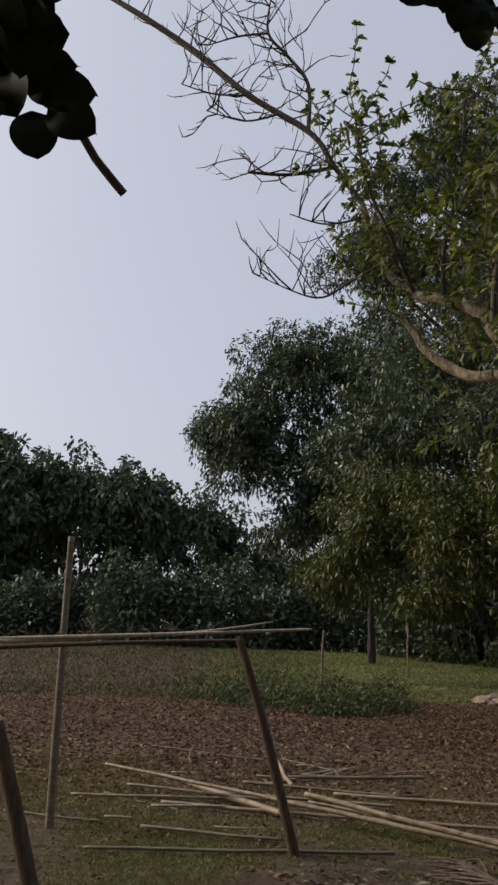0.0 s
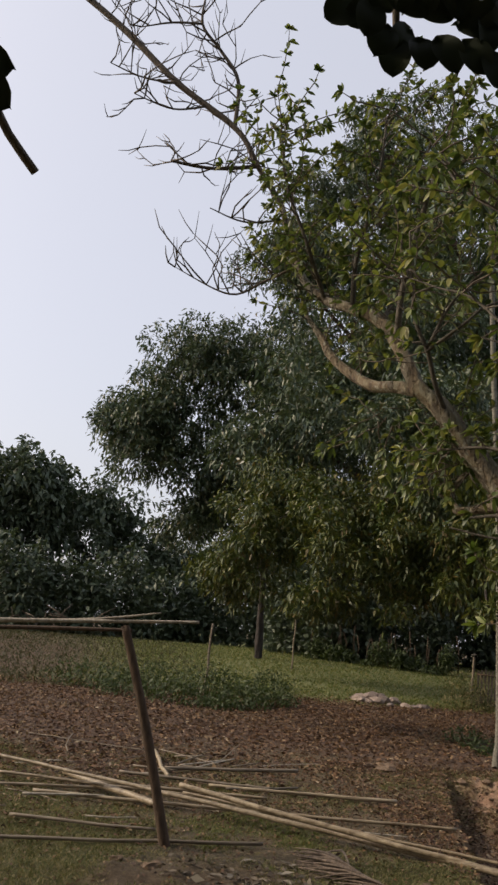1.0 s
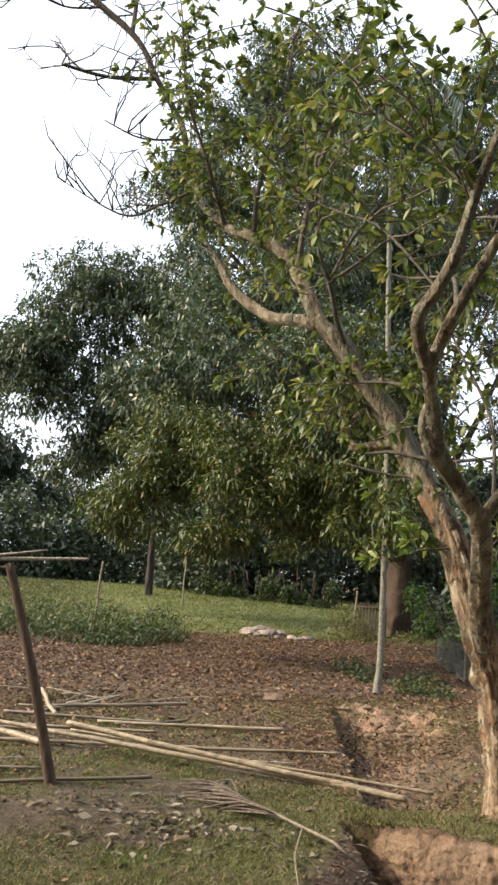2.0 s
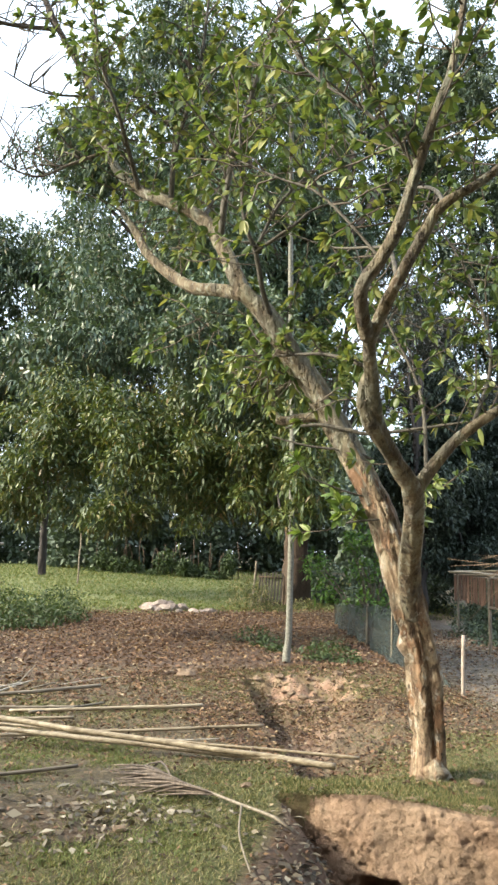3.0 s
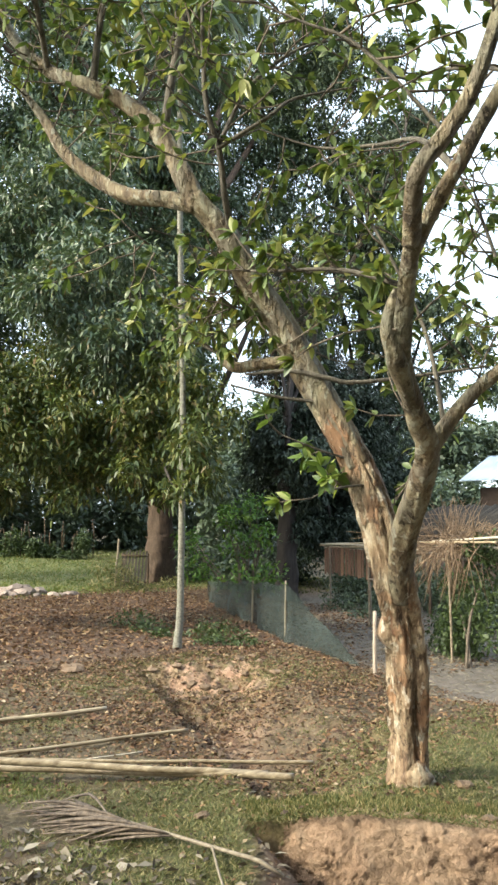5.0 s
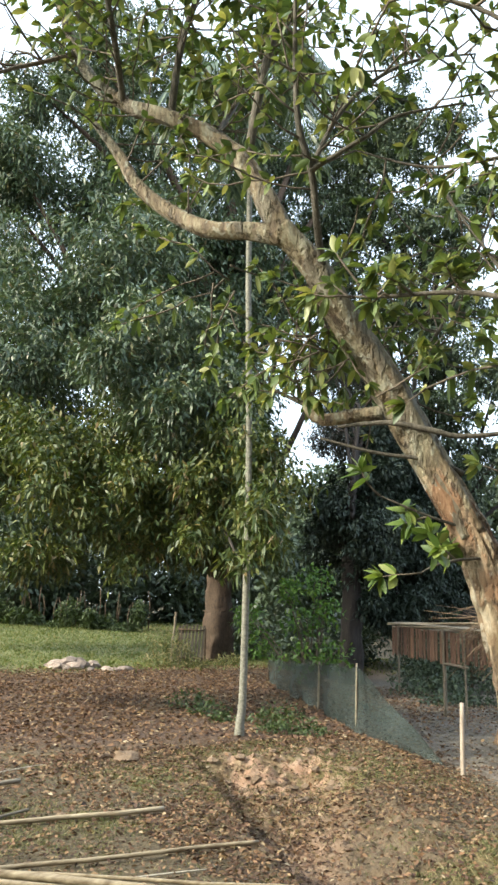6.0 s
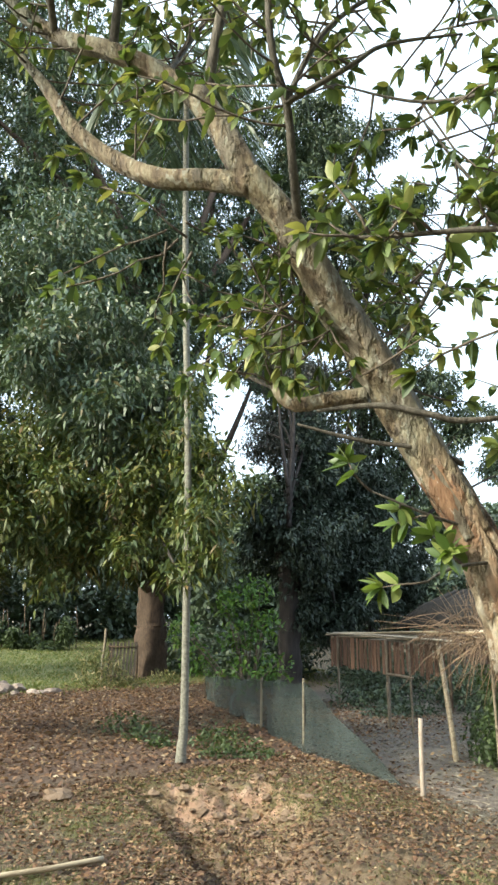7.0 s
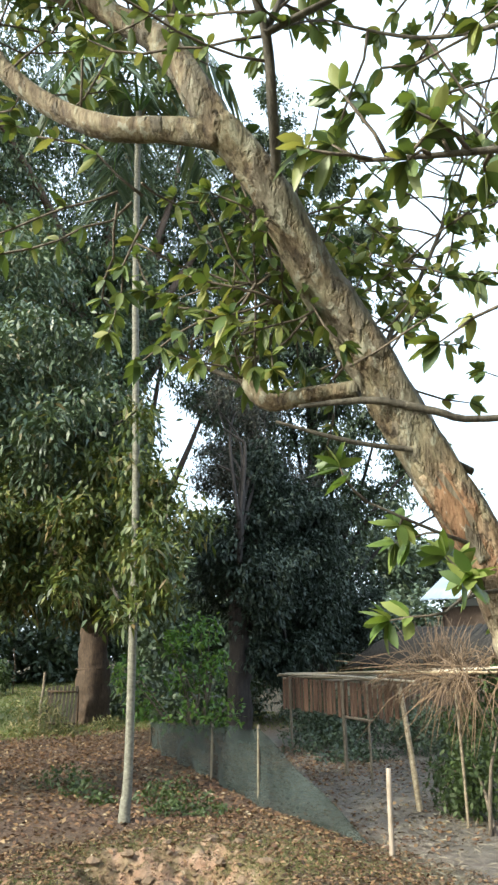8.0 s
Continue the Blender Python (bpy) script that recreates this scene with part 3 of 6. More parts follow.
# ---- the broad-limbed tree by the pit ----
def build_main_tree():
    r = random.Random(3)
    base = Vector((2.91, 4.2, 0.0))
    tree = thing("tree", base, "crooked tree with peeling tan bark on a grassy mound", "tree")
    trunk = Shape()
    trunk.tube([(3.02, 4.15, -0.12), (2.99, 4.14, 0.06), (2.94, 4.1, 0.35), (2.80, 3.99, 0.85), (2.66, 3.92, 1.15), (2.55, 3.92, 1.45), (2.47, 3.99, 1.74), (2.37, 4.08, 1.99)],
               [0.15, 0.12, 0.098, 0.1, 0.099, 0.093, 0.083, 0.078], 48, 0.015, 0.2, 1.0, 0.09, 0.3)
    trunk.done("trunk", MAT["bark"], tree, "fluted peeling trunk with a knob halfway up")
    knot = Shape()
    knot.tube([(2.76, 4.0, 0.78), (2.72, 4.03, 0.88), (2.70, 4.02, 0.97)], [0.02, 0.06, 0.02], 10, 0.02, 0.4, 2.0)
    for a, s in (((2.95, 4.06, 0.12), 0.085), ((3.0, 4.06, 0.05), 0.09), ((2.9, 4.1, 0.03), 0.08)):
        a = Vector(a)
        Shape().tube([a - Vector((0, 0, s * 0.9)), a, a + Vector((0, 0, s))], [s * 0.3, s, s * 0.25], 14, 0.015, 0.5, s * 100).done("knob", MAT["bark"], tree, "swollen bark lump at the foot")
    knot.done("knob", MAT["bark"], tree, "swollen bark knob")
    Shape().tube([(2.06, 3.29, 1.9), (1.9, 3.22, 2.03), (1.84, 3.2, 2.13), (1.85, 3.18, 2.24), (1.88, 3.16, 2.33)], [0.03, 0.042, 0.038, 0.03, 0.012], 16, 0.015, 0.35, 6.0, 0.0, 0.2).done("stub", MAT["pale_bark"], tree, "hollow broken stub beside the limb")
    limbs = [
        ([(2.48, 3.98, 1.72), (2.37, 4.08, 1.99), (2.17, 4.19, 2.41), (2.0, 4.23, 2.63), (1.83, 4.26, 2.87), (1.68, 4.31, 3.02)], [0.08, 0.08, 0.074, 0.068, 0.062, 0.058]),
        ([(1.70, 4.30, 2.99), (1.61, 4.45, 3.34), (1.55, 4.66, 3.59), (1.38, 4.83, 3.74), (1.23, 5.07, 3.9), (1.06, 5.28, 4.2), (0.92, 5.59, 4.97)], [0.055, 0.05, 0.047, 0.042, 0.036, 0.03, 0.025]),
        ([(1.70, 4.30, 2.98), (1.61, 4.45, 3.04), (1.49, 4.62, 3.09), (1.39, 4.80, 3.22), (1.27, 4.93, 3.38), (1.20, 5.02, 3.57), (1.10, 5.12, 3.76)], [0.045, 0.042, 0.04, 0.036, 0.031, 0.026, 0.014]),
        ([(2.68, 3.90, 1.05), (2.54, 3.76, 1.35), (2.31, 3.42, 1.70), (2.10, 3.31, 1.89), (1.93, 3.22, 2.05), (1.81, 3.09, 2.24), (1.72, 2.98, 2.37), (1.64, 2.90, 2.45)], [0.055, 0.064, 0.053, 0.041, 0.038, 0.033, 0.03, 0.028]),
        ([(1.70, 2.97, 2.37), (1.58, 2.84, 2.53), (1.62, 2.75, 2.65), (1.65, 2.66, 2.78), (1.69, 2.58, 3.02), (1.75, 2.54, 3.25), (1.82, 2.5, 3.5), (1.9, 2.45, 4.1)], [0.031, 0.03, 0.028, 0.025, 0.023, 0.02, 0.017, 0.01]),
        ([(1.72, 2.98, 2.36), (1.74, 2.90, 2.49), (1.76, 2.82, 2.60), (1.85, 2.75, 2.81), (1.90, 2.67, 2.93), (2.05, 2.52, 3.05), (2.5, 2.2, 3.5)], [0.031, 0.029, 0.027, 0.025, 0.022, 0.019, 0.01]),
        ([(2.27, 3.41, 1.70), (2.38, 3.28, 1.92), (2.47, 3.15, 2.06), (2.8, 2.85, 2.35)], [0.042, 0.032, 0.028, 0.013]),
        ([(1.90, 4.26, 2.78), (1.74, 4.12, 2.97), (1.66, 4.06, 3.16), (1.56, 4.03, 3.37), (1.48, 3.95, 3.9)], [0.022, 0.02, 0.019, 0.017, 0.008]),
        ([(2.22, 4.24, 2.26), (2.14, 4.38, 2.26), (2.09, 4.51, 2.26), (2.05, 4.58, 2.34), (2.09, 4.58, 2.45), (2.19, 4.53, 2.57)], [0.036, 0.03, 0.029, 0.027, 0.02, 0.012]),
        ([(2.05, 4.57, 2.33), (2.01, 4.69, 2.40), (1.92, 4.82, 2.49)], [0.016, 0.011, 0.006]),
        ([(2.02, 4.32, 2.18), (2.17, 4.15, 2.19), (2.30, 4.02, 2.15), (2.44, 3.92, 2.13), (2.9, 3.5, 2.2)], [0.008, 0.015, 0.016, 0.014, 0.007]),
        ([(2.45, 4.0, 1.98), (2.32, 4.06, 2.03), (2.13, 4.2, 2.06), (1.94, 4.34, 2.12)], [0.015, 0.012, 0.01, 0.006]),
        ([(2.5, 3.93, 1.62), (2.3, 3.92, 1.6), (2.16, 3.91, 1.57), (2.08, 3.9, 1.54)], [0.009, 0.008, 0.006, 0.004]),
        ([(1.79, 3.08, 2.27), (1.69, 3.3, 2.37), (1.55, 3.5, 2.39), (1.48, 3.62, 2.41)], [0.014, 0.011, 0.008, 0.005]),
        ([(1.60, 4.46, 3.36), (1.58, 4.36, 3.62), (1.62, 4.3, 3.95), (1.72, 4.24, 4.4), (1.88, 4.2, 5.0)], [0.028, 0.027, 0.025, 0.02, 0.012]),
        ([(1.38, 4.83, 3.74), (1.36, 4.7, 4.1), (1.46, 4.6, 4.6), (1.5, 4.55, 5.2)], [0.026, 0.022, 0.018, 0.009]),
        ([(1.23, 5.07, 3.88), (1.0, 4.8, 4.2), (0.8, 4.7, 4.6), (0.7, 4.6, 5.1)], [0.022, 0.018, 0.014, 0.007]),
        ([(1.55, 4.66, 3.58), (1.75, 4.9, 3.95), (2.0, 5.0, 4.4), (2.3, 5.0, 4.9)], [0.024, 0.02, 0.016, 0.008]),
        ([(1.69, 2.58, 3.0), (1.55, 2.75, 3.3), (1.4, 3.0, 3.6), (1.3, 3.2, 4.0)], [0.010, 0.009, 0.007, 0.004]),
        ([(1.65, 4.06, 3.16), (1.8, 4.0, 3.5), (2.05, 3.9, 3.75), (2.4, 3.8, 3.9)], [0.015, 0.013, 0.010, 0.005]),
        ([(2.30, 4.12, 2.18), (2.55, 4.35, 2.55), (2.75, 4.3, 2.9), (2.9, 4.2, 3.3), (3.05, 4.1, 3.8)], [0.016, 0.014, 0.012, 0.009, 0.005]),
        ([(2.47, 3.15, 2.06), (2.75, 3.3, 2.5), (2.75, 3.45, 3.0), (2.6, 3.6, 3.4)], [0.016, 0.013, 0.010, 0.005]),
        ([(1.62, 2.75, 2.65), (1.45, 2.95, 2.98), (1.3, 3.1, 3.1), (1.1, 3.35, 3.3)], [0.009, 0.008, 0.006, 0.004]),
        ([(2.8, 2.85, 2.35), (3.1, 3.2, 2.7), (3.3, 3.6, 3.1), (3.4, 3.9, 3.6)], [0.012, 0.010, 0.008, 0.004]),
        ([(2.45, 3.98, 1.74), (2.28, 4.03, 1.78), (2.18, 4.08, 1.82), (2.09, 4.13, 1.86)], [0.009, 0.007, 0.006, 0.004]),
        ([(1.76, 2.82, 2.60), (1.92, 3.1, 2.88), (2.05, 3.45, 3.05), (2.0, 3.75, 3.15), (1.85, 4.0, 3.3)], [0.016, 0.013, 0.01, 0.008, 0.004]),
        ([(2.33, 3.34, 1.85), (2.42, 3.5, 2.3), (2.3, 3.62, 2.7), (2.25, 3.8, 3.05), (2.3, 4.0, 3.4)], [0.015, 0.012, 0.01, 0.008, 0.004]),
        ([(1.90, 2.67, 2.93), (2.1, 3.0, 3.2), (2.2, 3.4, 3.4), (2.15, 3.8, 3.55)], [0.015, 0.012, 0.009, 0.004]),
        ([(1.65, 4.06, 3.16), (1.82, 3.9, 3.3), (1.95, 3.85, 3.42), (2.2, 3.7, 3.5)], [0.016, 0.013, 0.01, 0.005]),
    ]
    bare = [
        ([(0.92, 5.59, 4.97), (0.69, 5.69, 5.39), (0.49, 5.75, 5.75), (-0.08, 5.90, 6.24), (-0.59, 6.01, 6.77), (-1.12, 6.11, 7.24), (-1.9, 6.3, 7.9)], [0.026, 0.026, 0.026, 0.03, 0.032, 0.03, 0.026]),
        ([(0.47, 5.77, 5.80), (0.46, 5.79, 6.30), (0.27, 5.80, 6.60), (0.08, 5.80, 6.85), (0.09, 5.80, 7.23)], [0.02, 0.018, 0.016, 0.013, 0.006]),
        ([(0.08, 5.8, 6.85), (-0.2, 5.8, 6.8), (-0.47, 5.81, 6.70)], [0.012, 0.01, 0.005]),
        ([(0.69, 5.69, 5.37), (0.3, 5.6, 5.22), (-0.06, 5.50, 5.16)], [0.018, 0.016, 0.013]),
        ([(1.02, 5.3, 4.25), (0.79, 5.39, 4.13), (0.52, 5.39, 3.98), (0.07, 5.50, 4.2)], [0.013, 0.011, 0.008, 0.003]),
        ([(0.92, 5.55, 4.8), (0.6, 5.5, 4.7), (0.3, 5.45, 4.75)], [0.011, 0.008, 0.004]),
        ([(-0.08, 5.9, 6.24), (-0.4, 5.85, 6.2), (-0.7, 5.8, 6.25)], [0.011, 0.008, 0.004]),
        ([(0.2, 5.83, 6.0), (-0.1, 5.75, 5.85), (-0.45, 5.7, 5.9)], [0.011, 0.008, 0.004]),
    ]
    for pts, rad in limbs:
        if rad[0] <= 0.03:
            rad = [s * 0.8 for s in rad]
        Shape().tube(pts, rad, 22 if rad[0] > 0.03 else 7, 0.025 if rad[0] > 0.03 else 0.04, 0.2 if rad[0] > 0.03 else 0.1, rad[0] * 90, 0.05 if rad[0] > 0.05 else 0.0, 0.16 if rad[0] > 0.05 else 0.0).done("branch" if rad[0] > 0.03 else "twig", MAT["pale_bark" if rad[0] > 0.03 else "grey_bark"], tree)
    twigs, dead = Shape(), Shape()
    for pts, rad in bare:
        Shape().tube(pts, rad, 8, 0.05, 0.15, 4.0).done("branch", MAT["twig"], tree, "bare grey branch")
        line, _ = spline(pts, rad, 0.09)
        for p in line[2:]:
            for _k in range(2 if rad[0] < 0.024 else 1):
                if r.random() < 0.75:
                    d = Vector((r.uniform(-1, 0.6), r.uniform(-0.5, 0.5), r.uniform(-0.2, 1.1))).normalized()
                    n, q, seg = r.randint(3, 5), p.copy(), r.uniform(0.06, 0.16)
                    chain = [q.copy()]
                    for _i in range(n):
                        d = (d + Vector((r.gauss(0, 0.35), r.gauss(0, 0.3), r.gauss(0.12, 0.3)))).normalized()
                        q = q + d * seg
                        chain.append(q.copy())
                        if r.random() < 0.5:
                            e = (d + Vector((r.gauss(0, 0.8), r.gauss(0, 0.6), r.gauss(0.2, 0.7)))).normalized()
                            dead.tube([q, q + e * seg * 0.8, q + e * seg * 1.5 + Vector((0, 0, 0.03))], [0.005, 0.004, 0.002], 4, 0.5)
                    dead.tube(chain, [0.007] * 2 + [0.005] * (len(chain) - 3) + [0.0025], 4, 0.5)
    tagged(dead.done("dead_twig_spray", MAT["twig"], tree, "fine leafless grey twigs"), kind="stuff")
    B, W, own = [], [], []

    def sprout(p, d, length, bare_part=0.12, single=False):
        begun = len(B)
        chain, q = [p.copy()], p.copy()
        n = max(3, int(length / 0.08))
        for i in range(n):
            d = (d + Vector((r.gauss(0, 0.22), r.gauss(0, 0.22), r.gauss(0.04, 0.2)))).normalized()
            q = q + d * length / n
            chain.append(q.copy())
            if i / n > bare_part:
                for _k in range(4):
                    a = r.uniform(0, 6.28)
                    o = d.orthogonal().normalized()
                    o = (o * math.cos(a) + d.cross(o) * math.sin(a))
                    B.append(q), W.append(d * 0.5 + o + Vector((0, 0, -0.1)))
        for _k in range(6):
            a = r.uniform(0, 6.28)
            o = d.orthogonal().normalized()
            o = (o * math.cos(a) + d.cross(o) * math.sin(a))
            B.append(q), W.append(d + o * 0.7)
        if single:
            own.extend(zip(B[begun:], W[begun:]))
            del B[begun:], W[begun:]
        twigs.tube(chain, [0.0055] + [0.004] * (len(chain) - 2) + [0.002], 4, 0.5)

    leafy_limbs = [(1, 0.35, 0.05), (2, 0.4, 0.06), (4, 0.35, 0.045), (5, 0.4, 0.05), (6, 0.3, 0.05), (7, 0.3, 0.06), (8, 0.6, 0.07), (9, 0.2, 0.08), (10, 0.75, 0.14), (12, 0.55, 0.05), (13, 0.1, 0.035),
                   (14, 0.2, 0.03), (15, 0.15, 0.03), (16, 0.1, 0.03), (17, 0.1, 0.03), (18, 0.1, 0.04), (19, 0.1, 0.04), (20, 0.25, 0.06), (21, 0.2, 0.07), (22, 0.2, 0.07), (23, 0.2, 0.09), (24, 0.4, 0.07)]
    for i, begin, gap in leafy_limbs:
        line, _ = spline(*limbs[i], gap)
        for p in line[int(begin * len(line)):]:
            d = Vector((r.gauss(0, 0.8), r.gauss(0, 0.8), r.uniform(-0.1, 1.1))).normalized()
            sprout(p, d, r.uniform(0.25, 0.65) if i not in (12, 13, 24) else r.uniform(0.06, 0.18), single=i in (12, 24))
    for i in (25, 26, 27, 28, 20, 21):
        line, _ = spline(*limbs[i], 0.11)
        for p in line[2:]:
            d = Vector((r.gauss(0, 0.5), r.gauss(0, 0.5), r.uniform(-0.9, 0.5))).normalized()
            sprout(p, d, r.uniform(0.2, 0.5), 0.2)
    for p, d, n in (((2.05, 4.22, 2.55), (-0.3, 0.5, 0.1), 5), ((2.2, 4.17, 2.35), (0.6, -0.2, 0.5), 4), ((1.87, 3.16, 2.15), (0.5, 0.3, 0.3), 5), ((0.6, 5.72, 5.55), (0.5, -0.2, 0.6), 7),
                    ((0.85, 5.6, 5.1), (0.4, -0.3, 0.5), 6), ((2.3, 3.4, 1.75), (-0.2, 0.5, 0.1), 3), ((1.9, 4.25, 2.75), (0.6, 0.1, 0.6), 5), ((2.0, 4.35, 2.55), (-0.4, 0.6, 0.1), 11), ((2.25, 4.3, 2.45), (0.4, 0.6, 0.5), 13), ((1.6, 4.6, 2.9), (0.0, 0.3, -0.4), 6), ((2.6, 3.85, 1.55), (0.7, 0.1, 0.5), 4), ((1.92, 4.32, 2.84), (0.1, 0.3, -0.4), 8), ((2.04, 4.36, 2.62), (0.1, 0.4, 0.1), 8), ((2.3, 4.35, 2.62), (0.5, 0.3, 0.3), 8), ((2.45, 4.2, 2.75), (0.4, 0.1, 0.4), 7)):
        for _k in range(n):
            sprout(Vector(p) + Vector((r.gauss(0, 0.05), r.gauss(0, 0.05), r.gauss(0, 0.05))), (Vector(d) + Vector((r.gauss(0, 0.35), r.gauss(0, 0.35), r.gauss(0, 0.35)))).normalized(), r.uniform(0.25, 0.55))
    tagged(twigs.done("twig_spray", MAT["twig"], tree, "thin leaf-bearing twigs"), kind="stuff")
    blades = []
    for k in range(5):
        v, f = leaves(np.zeros((1, 3)), np.array([[1.0, 0, 0]]), 1.0, 0.42 + 0.03 * k, 0.12 + 0.05 * k, detail=True)
        me = bpy.data.meshes.new("leaf")
        me.from_pydata(v.tolist(), [], f)
        me.shade_smooth()
        me.materials.append(MAT["single_leaf"])
        blades.append(me)
    for q, d in own[:290]:
        ob = new("leaf", blades[r.randrange(5)])
        ob.parent = tree
        turn = Vector(d).to_track_quat("X", "Z").to_matrix().to_4x4()
        ob.matrix_basis = Matrix.Translation(q - base) @ turn @ Matrix.Rotation(r.uniform(-0.8, 0.8), 4, "X") @ Matrix.Scale(r.uniform(0.06, 0.095), 4)
    B, W = np.array(B), np.array(W)
    n = len(B)
    v, f = leaves(B, W + 0.25 * rng.normal(size=(n, 3)), rng.uniform(0.045, 0.082, n), rng.uniform(0.021, 0.035, n), 0.3, detail=True)
    tagged(mesh_object("leaves", v - np.array(base), f, MAT["guava_leaf"], tree, "fresh yellow-green oval leaves"), kind="stuff")


build_main_tree()


# ---- crowns of big trees ----
def crown(parent, name, blobs, count, length, width, mat, droop=0.5, label="", clump=14, seed=1, spread=0.35, puffs=11):
    """Drooping leaf clumps over the outside of rounded masses."""
    g = np.random.default_rng(seed)
    vol = np.array([b[3] * b[4] + b[4] * b[5] + b[3] * b[5] for b in blobs])
    P, D = [], []
    for b, share in zip(blobs, vol / vol.sum()):
        size = np.array(b[3:6])
        k = max(6, int(puffs * size.mean()))
        heart = np.array(b[:3]) + unit(g.normal(size=(k, 3))) * g.uniform(0.35, 0.85, (k, 1)) * size
        girth = g.uniform(0.25, 0.5, (k, 1)) * size.mean()
        m = int(count * share / clump)
        pick = g.integers(0, k, m)
        u = unit(g.normal(size=(m, 3)) + np.array([[0, 0, 0.25]]))
        rad = 1 - 0.4 * g.random((m, 1)) ** 1.7
        c = heart[pick] + u * rad * girth[pick] * np.array([[1.15, 1.15, 0.8]])
        keep = c[:, 2] > 0.4
        c, u = c[keep], u[keep]
        c = np.repeat(c, clump, 0)
        P.append(c + g.normal(size=c.shape) * length * spread)
        D.append(np.repeat(u, clump, 0) * 0.5 + g.normal(size=c.shape) * 0.65 + np.array([[0, 0, -droop]]))
    P, D = np.concatenate(P), np.concatenate(D)
    n = len(P)
    v, f = leaves(P, D, g.uniform(0.7, 1.2, n) * length, g.uniform(0.75, 1.2, n) * width, 0.3, lean=True)
    return tagged(mesh_object(name, v - np.array(parent.location), f, mat, parent, label), kind="stuff")


def big_tree(place, label, blobs, radius, mat, count, length, width, bark, seed=1, extra=(), lean=(0, 0), droop=0.5):
    r = random.Random(seed)
    t = thing("tree", place, label, "tree")
    x, y, z = place
    top = max(b[2] for b in blobs)
    cx, cy = lean
    Shape().tube([(x, y, z - 0.25), (x, y, z + 0.15), (x + cx * 0.1, y + cy * 0.1, z + 1.2), (x + cx * 0.3, y + cy * 0.3, z + 2.6), (x + cx, y + cy, top * 0.75)],
                 [radius * 1.45, radius * 1.12, radius, radius * 0.85, radius * 0.3], 24, 0.06, 0.2, seed, 0.05, 0.1).done("trunk", bark, t)
    for b in blobs:
        h = z + r.uniform(1.9, 3.4) if b[2] < top * 0.7 else z + top * r.uniform(0.35, 0.55)
        s = Vector((x + cx * 0.35, y + cy * 0.35, h))
        e = Vector(b[:3])
        m = s.lerp(e, 0.5) + Vector((r.uniform(-0.5, 0.5), r.uniform(-0.5, 0.5), r.uniform(0.2, 0.9)))
        Shape().tube([s, m, e], [radius * 0.4, radius * 0.26, radius * 0.08], 8, 0.4, 0.15, seed).done("limb", bark, t)
    crown(t, "crown", blobs, count, length, width, mat, droop, clump=10, seed=seed, spread=0.55)
    for name, bl, cnt, ma, lab in extra:
        for b in bl:
            s, e = Vector((x - 0.5, y - 0.6, z + r.uniform(3.4, 4.6))), Vector(b[:3])
            Shape().tube([s, s.lerp(e, 0.3) + Vector((r.uniform(-0.4, 0.4), 0, r.uniform(0.5, 1.1))), s.lerp(e, 0.65) + Vector((r.uniform(-0.4, 0.4), 0, r.uniform(0.3, 0.8))), e], [radius * 0.2, radius * 0.14, radius * 0.08, radius * 0.03], 8, 0.3, 0.2, seed).done("limb", MAT["black_bark"], t)
        crown(t, name, bl, cnt, length * 0.68, width * 0.68, ma, 0.5, lab, clump=8, seed=seed + 1, spread=0.8)
    return t


